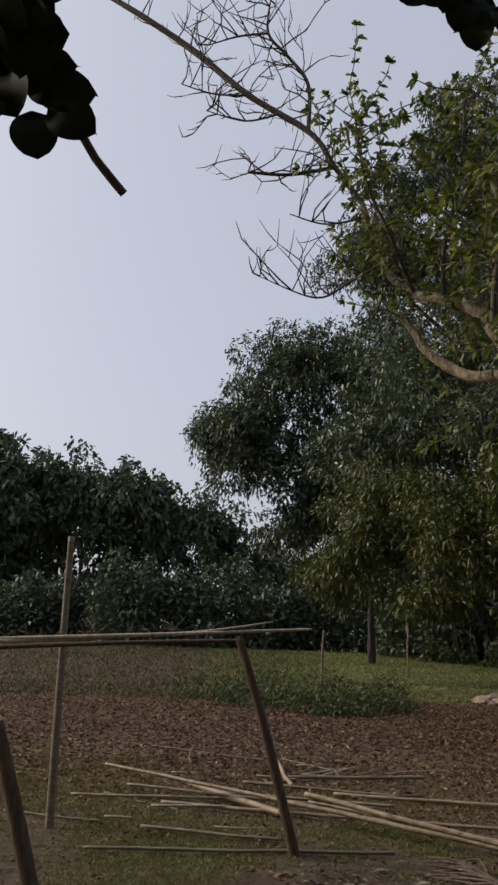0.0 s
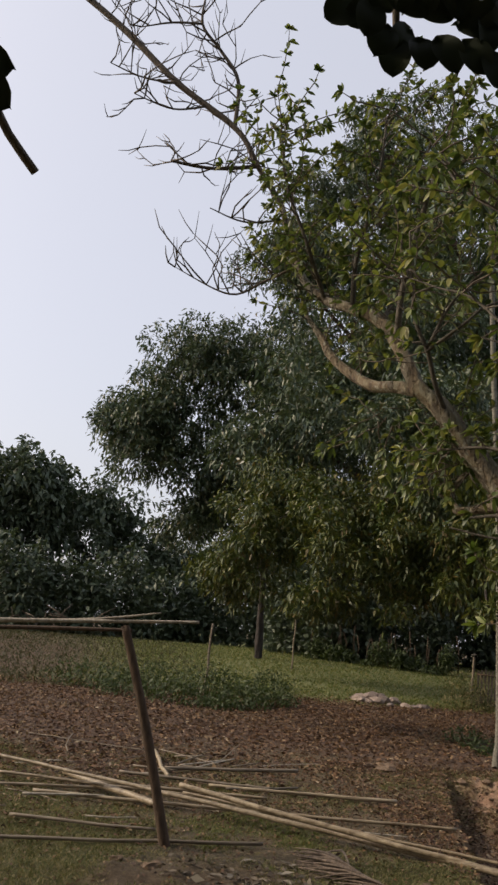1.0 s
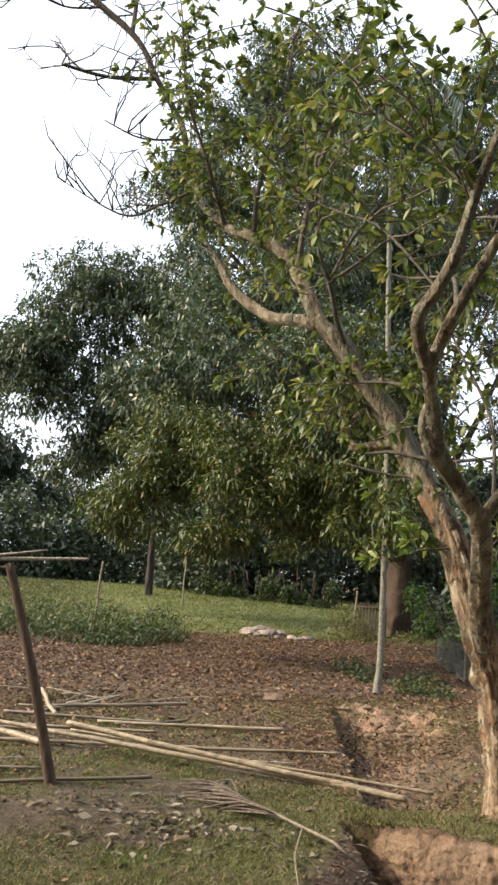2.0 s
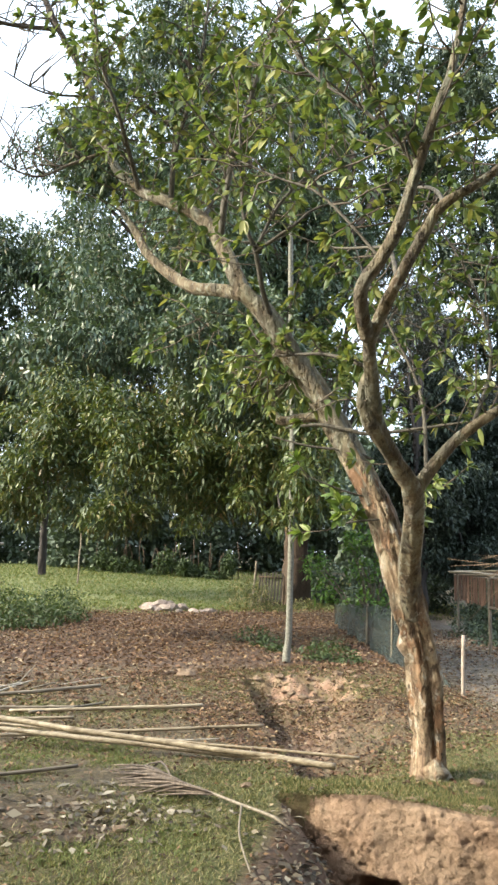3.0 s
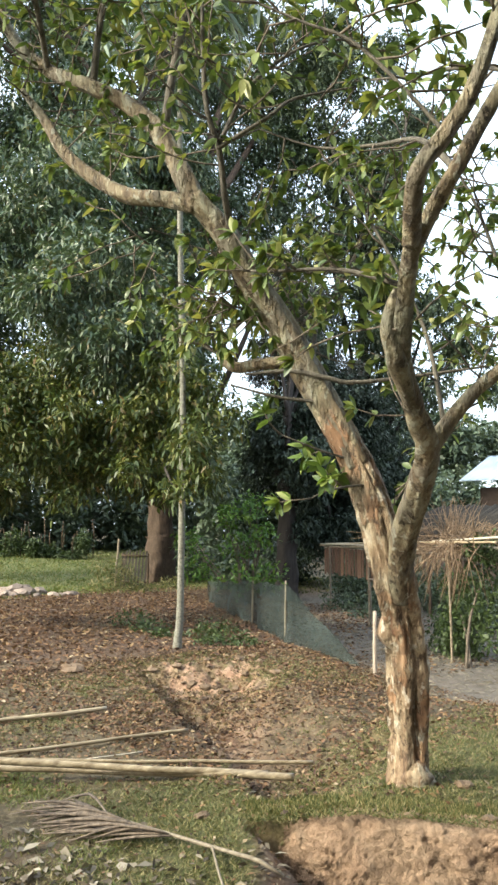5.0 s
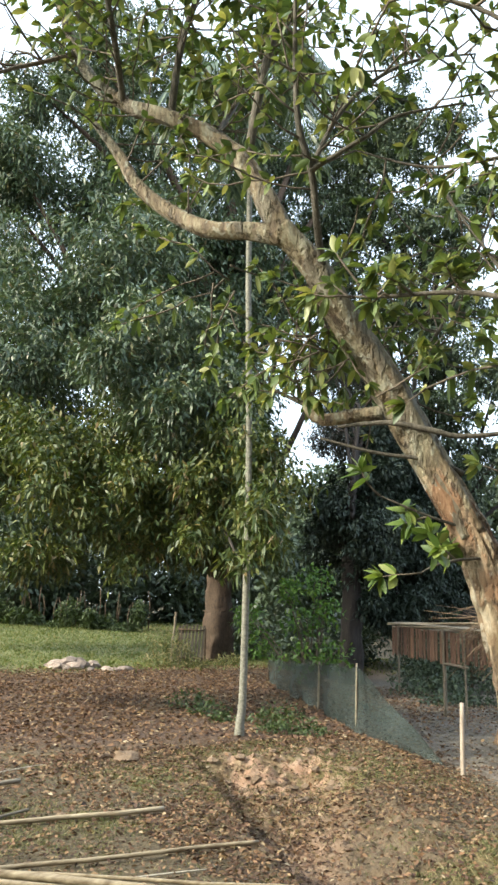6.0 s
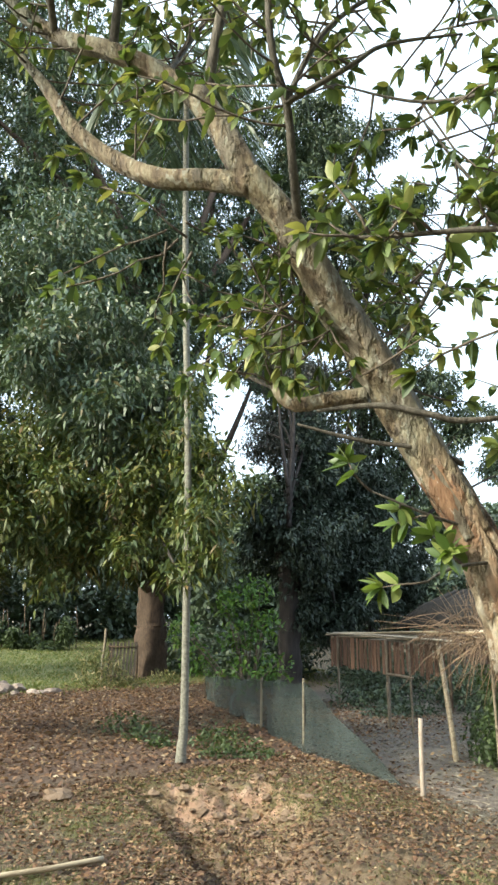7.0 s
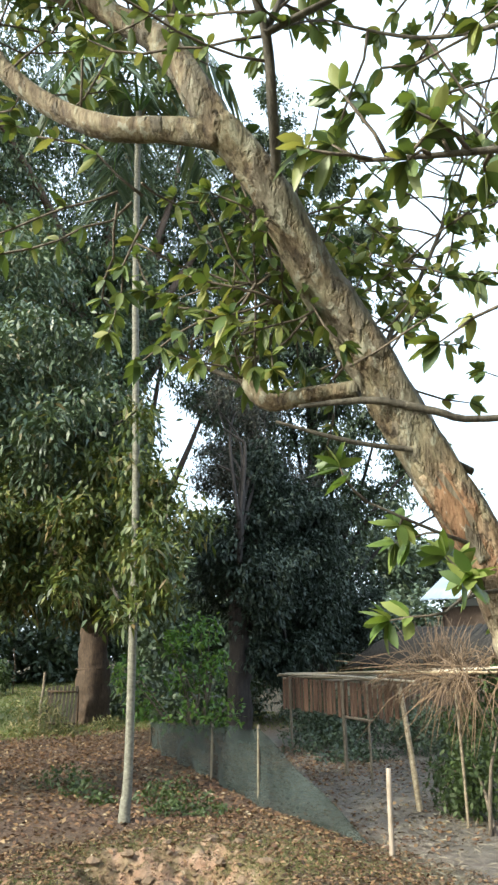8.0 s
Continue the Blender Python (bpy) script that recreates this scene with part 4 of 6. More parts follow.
big_tree((10.3, 18.9, -0.05), "old mango tree with a red-brown trunk and low drooping foliage", [
    (8.2, 19.0, 9.8, 3.0, 2.6, 3.2), (5.4, 17.5, 8.6, 2.5, 2.2, 2.6), (6.8, 20.5, 13.0, 3.0, 2.6, 3.2), (10.3, 20.5, 12.2, 2.6, 2.4, 3.2), (8.2, 21.0, 16.3, 2.8, 2.6, 2.6),
    (3.8, 16.5, 5.8, 2.0, 1.8, 2.2), (7.6, 16.6, 6.0, 2.1, 1.8, 2.4), (10.9, 19.4, 9.6, 1.5, 1.8, 1.7), (3.9, 20.5, 12.0, 1.6, 1.8, 2.2), (6.0, 14.2, 5.6, 1.8, 1.5, 1.9), (9.6, 17.4, 4.8, 1.5, 1.4, 1.8), (5.6, 15.2, 3.4, 1.9, 1.4, 1.2), (12.8, 19.6, 10.8, 1.7, 1.7, 1.8), (10.2, 17.9, 8.8, 1.4, 1.0, 1.7), (9.9, 17.7, 6.6, 1.3, 1.0, 1.2), (10.6, 18.6, 11.2, 1.5, 1.2, 1.5), (13.8, 18.8, 8.8, 1.3, 1.2, 1.2), (14.4, 19.6, 12.8, 1.7, 1.6, 1.9), (13.0, 20.0, 14.8, 1.9, 1.8, 2.0), (15.1, 19.8, 15.8, 1.5, 1.5, 1.7), (13.6, 20.0, 18.0, 1.7, 1.6, 1.6), (11.2, 20.2, 16.8, 1.9, 1.8, 2.0), (4.0, 19.4, 9.4, 1.2, 1.2, 1.3), (4.2, 19.4, 12.2, 1.2, 1.2, 1.3), (4.8, 19.8, 14.6, 1.1, 1.1, 1.1), (5.9, 19.6, 16.6, 1.3, 1.2, 1.3)],
    0.38, MAT["mango_leaf"], 205000, 0.165, 0.058, MAT["mango_bark"], 5,
    [("lower_crown", [(4.9, 9.95, 3.3, 0.55, 0.5, 0.8), (4.6, 10.1, 2.5, 0.6, 0.5, 0.65), (4.1, 10.8, 2.25, 0.6, 0.6, 0.55), (3.5, 11.2, 2.75, 0.7, 0.6, 0.6), (3.0, 11.7, 2.1, 0.65, 0.6, 0.5), (2.3, 12.4, 2.7, 0.75, 0.7, 0.6),
                       (1.7, 13.0, 2.3, 0.7, 0.7, 0.5), (5.6, 11.4, 3.4, 0.7, 0.7, 0.7), (4.3, 11.6, 3.7, 0.8, 0.7, 0.6), (3.2, 12.6, 3.6, 0.8, 0.7, 0.6), (6.5, 12.6, 3.2, 0.8, 0.7, 0.9), (2.4, 13.6, 3.9, 1.0, 0.8, 0.7), (5.1, 9.1, 2.5, 0.42, 0.4, 0.55), (5.05, 9.4, 3.3, 0.45, 0.4, 0.55), (4.75, 8.95, 2.2, 0.3, 0.25, 0.35), (3.4, 11.6, 3.2, 0.7, 0.6, 0.6), (2.4, 12.6, 3.3, 0.7, 0.6, 0.6), (4.1, 10.9, 3.0, 0.6, 0.6, 0.6), (4.5, 8.85, 3.85, 0.16, 0.14, 0.22), (4.7, 8.8, 2.45, 0.22, 0.16, 0.3), (4.45, 8.9, 1.9, 0.2, 0.16, 0.22), (5.9, 11.5, 2.2, 0.6, 0.5, 0.45), (5.3, 11.8, 2.25, 0.6, 0.5, 0.42), (4.6, 12.2, 2.3, 0.6, 0.5, 0.45), (6.4, 11.2, 2.3, 0.45, 0.4, 0.45), (3.9, 12.4, 2.6, 0.6, 0.5, 0.5), (3.6, 12.2, 3.5, 0.7, 0.6, 0.6)], 46000, MAT["mango_young"], "olive-green hanging leaf sprays"),
     ("side_crown", [(5.2, 11.0, 4.5, 0.7, 0.7, 0.7), (4.4, 10.4, 3.9, 0.7, 0.6, 0.7), (5.1, 10.3, 4.3, 0.6, 0.6, 0.7), (3.9, 10.9, 4.6, 0.8, 0.6, 0.7), (4.8, 10.9, 5.2, 0.7, 0.6, 0.6)], 13000, MAT["mango_leaf"], "")])
big_tree((4.9, 27.5, 0.3), "rounded dark mango tree at the edge of the grass", [
    (0.4, 23.0, 7.0, 2.0, 1.7, 1.6), (-0.2, 23.0, 7.4, 1.5, 1.3, 1.2), (1.5, 23.0, 9.2, 1.9, 1.7, 1.9), (3.4, 23.5, 9.9, 2.0, 1.8, 1.8), (4.6, 23.0, 6.4, 2.5, 2.1, 2.4), (2.5, 23.0, 6.4, 2.0, 1.7, 2.0), (6.6, 24.0, 8.5, 2.4, 2.2, 3.0), (1.9, 23.4, 4.6, 1.5, 1.4, 1.2)],
    0.13, MAT["mango_leaf"], 78000, 0.18, 0.066, MAT["black_bark"], 9)
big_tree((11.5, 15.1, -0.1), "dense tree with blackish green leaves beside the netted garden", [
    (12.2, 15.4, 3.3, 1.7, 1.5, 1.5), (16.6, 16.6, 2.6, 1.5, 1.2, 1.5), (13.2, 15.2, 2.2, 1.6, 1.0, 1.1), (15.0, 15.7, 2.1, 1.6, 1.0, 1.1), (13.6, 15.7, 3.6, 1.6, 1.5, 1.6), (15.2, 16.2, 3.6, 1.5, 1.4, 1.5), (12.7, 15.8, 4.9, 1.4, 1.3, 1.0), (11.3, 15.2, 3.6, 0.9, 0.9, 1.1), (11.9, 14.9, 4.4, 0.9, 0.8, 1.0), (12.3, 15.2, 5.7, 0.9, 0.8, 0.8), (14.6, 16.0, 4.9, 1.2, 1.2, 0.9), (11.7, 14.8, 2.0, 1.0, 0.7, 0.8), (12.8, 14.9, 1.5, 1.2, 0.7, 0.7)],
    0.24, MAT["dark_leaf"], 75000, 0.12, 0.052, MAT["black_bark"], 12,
    [("upper_crown", [(12.4, 16.0, 6.2, 1.2, 1.1, 0.8), (11.6, 15.6, 5.4, 0.9, 0.9, 0.8), (13.5, 16.4, 6.6, 1.1, 1.0, 0.9), (12.8, 16.2, 7.6, 1.2, 1.1, 0.8), (14.6, 16.6, 6.0, 1.0, 1.0, 0.8), (15.9, 16.6, 5.2, 0.9, 0.9, 0.8), (13.8, 16.6, 7.9, 0.7, 0.7, 0.6), (12.0, 16.0, 8.4, 0.8, 0.8, 0.6), (13.2, 16.2, 5.6, 1.5, 1.2, 0.8), (11.2, 15.4, 7.2, 0.6, 0.6, 0.5)], 30000, MAT["plum_leaf"], "thin upper sprays of dull plum-green leaves")])
big_tree((16.6, 17.4, -0.2), "tall hazy green tree rising behind the shed", [
    (14.9, 18.3, 16.5, 1.5, 1.4, 1.6), (15.6, 17.8, 18.4, 1.2, 1.2, 1.4), (16.2, 17.3, 16.0, 1.4, 1.3, 1.6), (16.9, 16.6, 13.6, 1.3, 1.2, 1.4), (15.2, 18.1, 13.6, 1.7, 1.6, 1.6), (16.2, 17.2, 12.4, 1.6, 1.5, 1.6), (17.2, 16.2, 11.0, 1.2, 1.2, 1.3),
    (15.5, 17.9, 10.6, 1.7, 1.6, 1.6), (16.8, 16.7, 9.2, 1.5, 1.4, 1.5), (14.8, 18.3, 8.0, 1.6, 1.5, 1.5), (17.8, 15.8, 8.0, 1.1, 1.1, 1.0), (18.6, 15.0, 7.0, 1.1, 1.1, 0.9), (16.3, 17.2, 7.0, 1.6, 1.5, 1.4), (17.4, 16.2, 5.8, 1.4, 1.3, 1.2), (19.4, 14.4, 5.6, 1.0, 1.0, 0.8), (15.6, 18.0, 5.0, 1.6, 1.4, 1.4), (17.7, 16.0, 14.2, 0.9, 0.9, 1.1), (17.1, 16.6, 16.8, 0.9, 0.9, 1.1)],
    0.22, MAT["wood_leaf"], 72000, 0.16, 0.064, MAT["black_bark"], 15)


# ---- far wood, and an added ring of trees behind the camera ----
def wood_tree(seed):
    r = random.Random(seed)
    blobs = []
    for _k in range(7):
        a, d = r.uniform(0, 6.28), r.uniform(0.3, 2.4)
        blobs.append((math.cos(a) * d, math.sin(a) * d, r.uniform(5.0, 9.4), r.uniform(1.4, 2.2), r.uniform(1.4, 2.2), r.uniform(1.3, 2.2)))
    t = thing("tree", (0, 0, 0), "slender dark tree of the wood round the field, some added unseen to block skylight", "tree", "trees of the far wood")
    Shape().tube([(0, 0, -0.2), (0.1, 0, 3), (0, 0.1, 7)], [0.17, 0.13, 0.06], 7, 1.0, 0.1).done("trunk", MAT["mango_bark"], t)
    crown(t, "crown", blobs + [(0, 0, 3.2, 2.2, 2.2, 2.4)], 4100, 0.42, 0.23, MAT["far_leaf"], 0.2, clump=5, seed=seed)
    return t


def build_wood():
    r = random.Random(11)
    kinds = [wood_tree(s) for s in (21, 22, 23)]
    spots = []
    for row, (y, n, x0, x1) in enumerate(((47, 16, -26, 14), (54, 16, -30, 40), (41, 6, 16, 44), (33, 6, 28, 46))):
        for i in range(n):
            spots.append((x0 + (x1 - x0) * (i + r.uniform(-0.3, 0.3)) / (n - 1), y + r.uniform(-2, 2), r.uniform(0.85, 1.2)))
    spots = [(x, y, (s * 0.74 if -3.2 < x < 7 else max(s, 1.02) * 0.95)) for x, y, s in spots]
    spots.append((-14.8, 46, 1.22))
    # unseen ring behind the camera, added to block skylight from the back
    for k in range(16):
        a = 3.5 + 2.5 * k / 15
        spots.append((10.5 * math.cos(a), 10.0 * math.sin(a) - 1.0, r.uniform(1.3, 1.5)))
    for k, (x, y, s) in enumerate(spots):
        z = s * (1.12 if x < -2 else 0.9)
        if k < 3:
            t = kinds[k]
        else:
            t = copy_thing(kinds[k % 3], Matrix())
        t.matrix_basis = Matrix.Translation((x, y, -0.1)) @ Matrix.Rotation(r.uniform(0, 6.28), 4, "Z") @ Matrix.Diagonal((s, s, z, 1))


build_wood()


# ---- slim palm ----
def build_palm():
    r = random.Random(5)
    x, y, z = 4.73, 9.2, 0.0
    t = thing("palm_tree", (x, y, z), "slim areca palm with a pale ringed trunk", "palm tree")
    s = Shape()
    s.tube([(x - 0.01, y, z - 0.15), (x, y, z + 0.12), (x + 0.03, y, 0.6), (x + 0.03, y, 3.0), (x - 0.03, y + 0.03, 5.5), (x - 0.06, y + 0.03, 7.9)], [0.07, 0.052, 0.043, 0.039, 0.036, 0.034], 12, 0.06, 0.06)
    s.done("trunk", MAT["palm_bark"], t, "pale slender trunk with faint rings")
    top = Vector((x - 0.06, y + 0.03, 7.9))
    for k in range(8):
        a = k * 6.28 / 8 + r.uniform(-0.3, 0.3)
        out, rise = Vector((math.cos(a), math.sin(a), 0)), r.uniform(0.15, 0.9)
        mid, tip = top + out * 0.6 + Vector((0, 0, rise)), top + out * 1.1 + Vector((0, 0, rise - r.uniform(0.5, 1.2)))
        stem = Shape().tube([top - Vector((0, 0, 0.15)), mid, tip], [0.022, 0.014, 0.004], 6, 0.1)
        fr = stem.done("frond", MAT["bush_leaf"], t)
        line, _ = spline([top, mid, tip], [0, 0, 0], 0.05)
        line = line[4:]
        P, D = [], []
        for i, p in enumerate(line):
            d = (line[min(i + 1, len(line) - 1)] - line[max(i - 1, 0)]).normalized()
            for sgn in (-1, 1):
                P.append(p), D.append(d * 0.5 + d.cross(Vector((0, 0, 1))).normalized() * sgn + Vector((0, 0, -0.5)))
        v, f = leaves(np.array(P), np.array(D), 0.55, 0.045, 0.4)
        tagged(mesh_object("foliage", v - np.array((x, y, z)), f, MAT["mango_leaf"], fr), kind="stuff")


build_palm()


# ---- bamboo poles on the ground ----
def ground_z(x, y):
    return float(height(x, y))


def pole(name, a, b, r0, r1, mat, label, category, group, knots=True, za=0.0, zb=0.0, bend=0.0):
    """A round pole with swollen joints, lying or standing from a to b."""
    a, b = Vector(a), Vector(b)
    n = max(2, int((b - a).length / 0.32))
    t = thing(name, a, label, category, group)
    pts, rad = [], []
    side = (b - a).cross(Vector((0, 0, 1))).normalized() if abs((b - a).normalized().z) < 0.9 else Vector((1, 0, 0))
    for i in range(n + 1):
        u = i / n
        p = a.lerp(b, u) + side * bend * math.sin(u * math.pi) + side * 0.012 * math.sin(i * 2.3 + a.x * 5)
        r = r0 + (r1 - r0) * u
        if knots and 0 < i < n:
            d = (b - a).normalized() * 0.012
            pts += [p - d, p, p + d]
            rad += [r, r * 1.1, r]
        else:
            pts.append(p), rad.append(r)
    s = Shape().tube(pts, [x * (0.6 if knots else 1.0) for x in rad], 10, 0.06, 0.0)
    s.done("culm" if knots else "shaft", mat, t)
    return t


def lying(a, b, r0, r1, lift=0.0, old=False, bend=0.02, tilt=0.0):
    za, zb = ground_z(*a) + r0 * 0.6 + lift, ground_z(*b) + r1 * 0.6 + lift * 0.5 + tilt
    us = np.linspace(0.0, 1.0, 60)
    line = height(a[0] + (b[0] - a[0]) * us, a[1] + (b[1] - a[1]) * us) + (r0 + (r1 - r0) * us) * 0.62
    rise = max(0.0, float(np.quantile(line - (za + (zb - za) * us), 0.95))) + 0.008
    za, zb = za + rise, zb + rise
    return pole("bamboo_pole", (*a, za), (*b, zb), r0, r1, MAT["old_bamboo" if old else "bamboo"],
                "weathered grey bamboo pole lying on the ground" if old else "dry straw-coloured bamboo pole lying on the ground", "bamboo pole", "bamboo poles on the ground", bend=bend)


def build_poles():
    lying((-1.16, 7.34), (2.64, 4.68), 0.022, 0.036, 0.03, bend=-0.05)
    lying((-0.57, 6.53), (2.69, 5.84), 0.026, 0.02, 0.01, bend=0.04)
    lying((-0.38, 7.23), (0.40, 6.15), 0.05, 0.042, 0.03)
    lying((-1.34, 6.71), (0.5, 6.85), 0.018, 0.022, 0.0)
    lying((0.55, 7.82), (1.93, 7.98), 0.028, 0.03, 0.0, True)
    lying((0.9, 7.05), (2.55, 6.78), 0.024, 0.028, 0.0)
    lying((-0.95, 5.22), (1.06, 5.24), 0.018, 0.02, 0.0, True)
    lying((-0.64, 5.74), (0.36, 5.5), 0.02, 0.018, 0.0, True)
    lying((0.11, 7.50), (1.5, 7.05), 0.024, 0.02, 0.02, True)
    lying((0.55, 6.02), (2.55, 4.80), 0.034, 0.03, 0.0, bend=0.03)
    lying((0.6, 6.25), (2.95, 4.86), 0.013, 0.02, 0.02)
    lying((-0.9, 6.95), (1.1, 6.35), 0.02, 0.018, 0.06)
    lying((-0.2, 7.0), (1.35, 6.62), 0.022, 0.02, 0.03)
    lying((-1.65, 6.06), (-0.95, 5.9), 0.016, 0.014, 0.0, True)
    lying((0.49, 8.6), (0.56, 7.35), 0.034, 0.03, 0.04)
    lying((-0.96, 9.63), (0.37, 8.85), 0.012, 0.01, 0.0, True)
    lying((-0.46, 9.6), (-0.44, 8.4), 0.012, 0.01, 0.03, True)
    lying((1.04, 8.17), (1.5, 9.2), 0.014, 0.008, 0.0, True, tilt=0.08)
    lying((0.57, 8.89), (1.15, 8.2), 0.014, 0.012, 0.0, True)
    lying((1.05, 6.95), (1.75, 7.2), 0.02, 0.016, 0.0, True)


build_poles()


def build_sticks():
    r = random.Random(52)
    for _k in range(22):
        x, y, a, n = r.uniform(-1.3, 1.6), r.uniform(5.5, 8.6), r.gauss(0.0, 0.5), r.uniform(0.2, 0.7)
        e = (x + n * math.cos(a), y + n * math.sin(a))
        w = r.uniform(0.005, 0.011)
        pole("stick", (x, y, ground_z(x, y) + w + r.uniform(0, 0.03)), (*e, ground_z(*e) + w + r.uniform(0, 0.05)), w, w * 0.6, MAT["old_bamboo" if r.random() < 0.5 else "grey_post"],
             "thin dry stick lying among the bamboo poles", "stick", "sticks among the poles", knots=False, bend=r.uniform(-0.03, 0.03))


build_sticks()


# ---- bamboo rack ----
def build_rack():
    t = thing("bamboo_rack", (-0.6, 5.4, 0), "rough drying rack of leaning wooden posts and bamboo rails", "rack")

    def bar(name, pts, rad, mat, label=""):
        Shape().tube(pts, rad, 9, 0.08, 0.1, rad[0] * 40).done(name, mat, t, label)
    bar("post", [(0.43, 5.19, -0.2), (0.41, 5.19, 0.0), (0.2, 5.2, 0.75), (0.0, 5.2, 1.36)], [0.036, 0.036, 0.032, 0.027], MAT["dark_post"], "dark leaning post")
    bar("post", [(-1.29, 5.76, -0.2), (-1.29, 5.76, 0.0), (-1.31, 5.76, 1.1), (-1.32, 5.76, 2.06)], [0.032, 0.032, 0.028, 0.024], MAT["old_bamboo"], "tall upright pole")
    bar("post", [(-0.93, 3.95, -0.2), (-0.93, 3.95, 0.0), (-1.05, 3.95, 0.4), (-1.22, 3.95, 0.9)], [0.045, 0.045, 0.042, 0.038], MAT["dark_post"], "stout dark post")
    bar("rail", [(-2.6, 5.3, 1.23), (-0.8, 5.22, 1.335), (0.5, 5.18, 1.42)], [0.016, 0.015, 0.009], MAT["grey_post"])
    bar("rail", [(-2.6, 5.25, 1.2), (-1.1, 5.25, 1.31)], [0.02, 0.016], MAT["grey_post"])
    bar("rail", [(-2.2, 5.3, 1.25), (-1.3, 5.27, 1.29), (-0.3, 5.22, 1.375), (0.23, 5.15, 1.46)], [0.013, 0.013, 0.01, 0.005], MAT["grey_post"])
    bar("rail", [(-2.6, 5.4, 1.16), (-0.9, 5.4, 1.28), (0.05, 5.3, 1.33)], [0.018, 0.016, 0.012], MAT["dark_post"])
    r = random.Random(8)
    for _k in range(40):
        u = r.random()
        p = Vector((-2.4 + 2.3 * u, 5.27, 1.27 + 0.1 * u))
        d = Vector((r.uniform(-1, 1), r.uniform(-0.4, 0.4), r.uniform(0.1, 0.7))).normalized() * r.uniform(0.05, 0.2)
        bar("twig", [p, p + d * 0.5 + Vector((0, 0, 0.01)), p + d], [0.005, 0.004, 0.002], MAT["twig"])


build_rack()


# ---- pen with a bamboo frame, reed panel and brushwood ----
LINE_A, LINE_B = Vector((11.66, 13.99, 0)), Vector((7.1, 6.5, 0))


def pen_point(x, z, out=0.0):
    """A point on the pen's front line at that x, at height z, set out towards the field."""
    u = (x - LINE_A.x) / (LINE_B.x - LINE_A.x)
    p = LINE_A.lerp(LINE_B, u)
    n = Vector((-(LINE_B - LINE_A).y, (LINE_B - LINE_A).x, 0)).normalized()
    return Vector((p.x, p.y, z)) - n * out


def build_pen():
    r = random.Random(31)
    t = thing("pen", (9.5, 10.5, -0.3), "bamboo-framed pen with rusty reed panel and brushwood on top", "pen")

    def bar(name, pts, rad, mat, label="", sides=8):
        Shape().tube(pts, rad, sides, 0.2, 0.06, rad[0] * 50).done(name, mat, t, label)
    for x, top, rad, m in ((11.32, 1.05, 0.022, "pen_wood"), (9.66, 1.1, 0.03, "pen_wood"), (9.1, 1.1, 0.017, "old_bamboo"), (7.68, 1.2, 0.016, "old_bamboo")):
        bar("post", [pen_point(x, -0.5), pen_point(x, 0.3), pen_point(x + 0.02, top)], [rad, rad, rad * 0.9], MAT[m])
    bar("post", [pen_point(8.15, -0.45, 0.1), pen_point(8.26, 0.4, 0.1), pen_point(8.37, 1.1, 0.1)], [0.036, 0.034, 0.03], MAT["bamboo"], "leaning bamboo prop")
    for x in (8.7, 10.4, 11.5):
        bar("post", [pen_point(x, -0.5, -1.6), pen_point(x, 1.05, -1.6)], [0.035, 0.03], MAT["dark_post"])
    for k, (x0, x1, z0, z1, o) in enumerate(((11.75, 6.9, 1.08, 1.28, 0.05), (11.5, 7.6, 1.13, 1.2, 0.0), (10.6, 7.2, 1.14, 1.27, 0.12), (9.6, 6.8, 1.09, 1.34, 0.02), (11.6, 8.6, 1.05, 1.11, -0.1), (9.2, 6.9, 1.22, 1.2, -0.2), (10.9, 7.0, 1.1, 1.32, -0.3), (11.4, 8.0, 1.12, 1.15, 0.18))):
        bar("rail", [pen_point(x0, z0, o), pen_point((x0 + x1) / 2, (z0 + z1) / 2 + 0.02, o), pen_point(x1, z1, o)], [0.015, 0.017, 0.013], MAT["grey_post" if k % 2 else "bamboo"])
    bar("rail", [pen_point(9.66, 0.56), pen_point(9.05, 0.58)], [0.02, 0.02], MAT["old_bamboo"])
    for x in (11.6, 10.4, 9.0, 7.8):
        bar("rail", [pen_point(x, 1.03), pen_point(x, 1.06, -1.7)], [0.024, 0.022], MAT["old_bamboo"])
    # upright slats of the panel
    n = 34
    for k in range(32):
        x = 11.72 - (11.72 - 8.3) * k / (n - 1)
        low = 0.47 + 0.13 * k / n + r.uniform(-0.03, 0.03)
        if k > 22:
            low += r.uniform(0.0, 0.12)
        u = 0.6 * (11.72 - 8.3) / (n - 1) * 1.9
        s = Shape()
        d = (LINE_B - LINE_A).normalized()
        mid = pen_point(x, (low + 1.06) / 2, -0.05 + r.uniform(-0.012, 0.012))
        m = Matrix.Translation(mid) @ Matrix.Rotation(math.atan2(d.y, d.x), 4, "Z") @ Matrix.Rotation(r.uniform(-0.02, 0.02), 4, "Y")
        s.box(m, (u, 0.012, 1.06 - low))
        s.done("slat", MAT["reed"], t, smooth=False)
    # brushwood: drooping bundles and loose sticks on the frame
    brush = Shape()
    for cx, cz, drop, spread, cnt in ((8.75, 1.15, 0.6, 0.4, 50), (7.75, 1.22, 0.75, 0.7, 110), (8.35, 1.2, 0.5, 0.5, 50)):
        for _k in range(cnt):
            a = pen_point(cx + r.gauss(-0.25, 0.12), cz + r.gauss(0.03, 0.03), r.uniform(-0.1, 0.25))
            e = a + Vector((r.gauss(0.1, spread * 0.5), r.gauss(0.15, spread * 0.5), -drop * r.uniform(0.2, 1.0)))
            m = a.lerp(e, 0.55) + Vector((0, 0, r.uniform(0.02, 0.2)))
            brush.tube([a, m, e], [0.006, 0.005, 0.002], 4, 0.3)
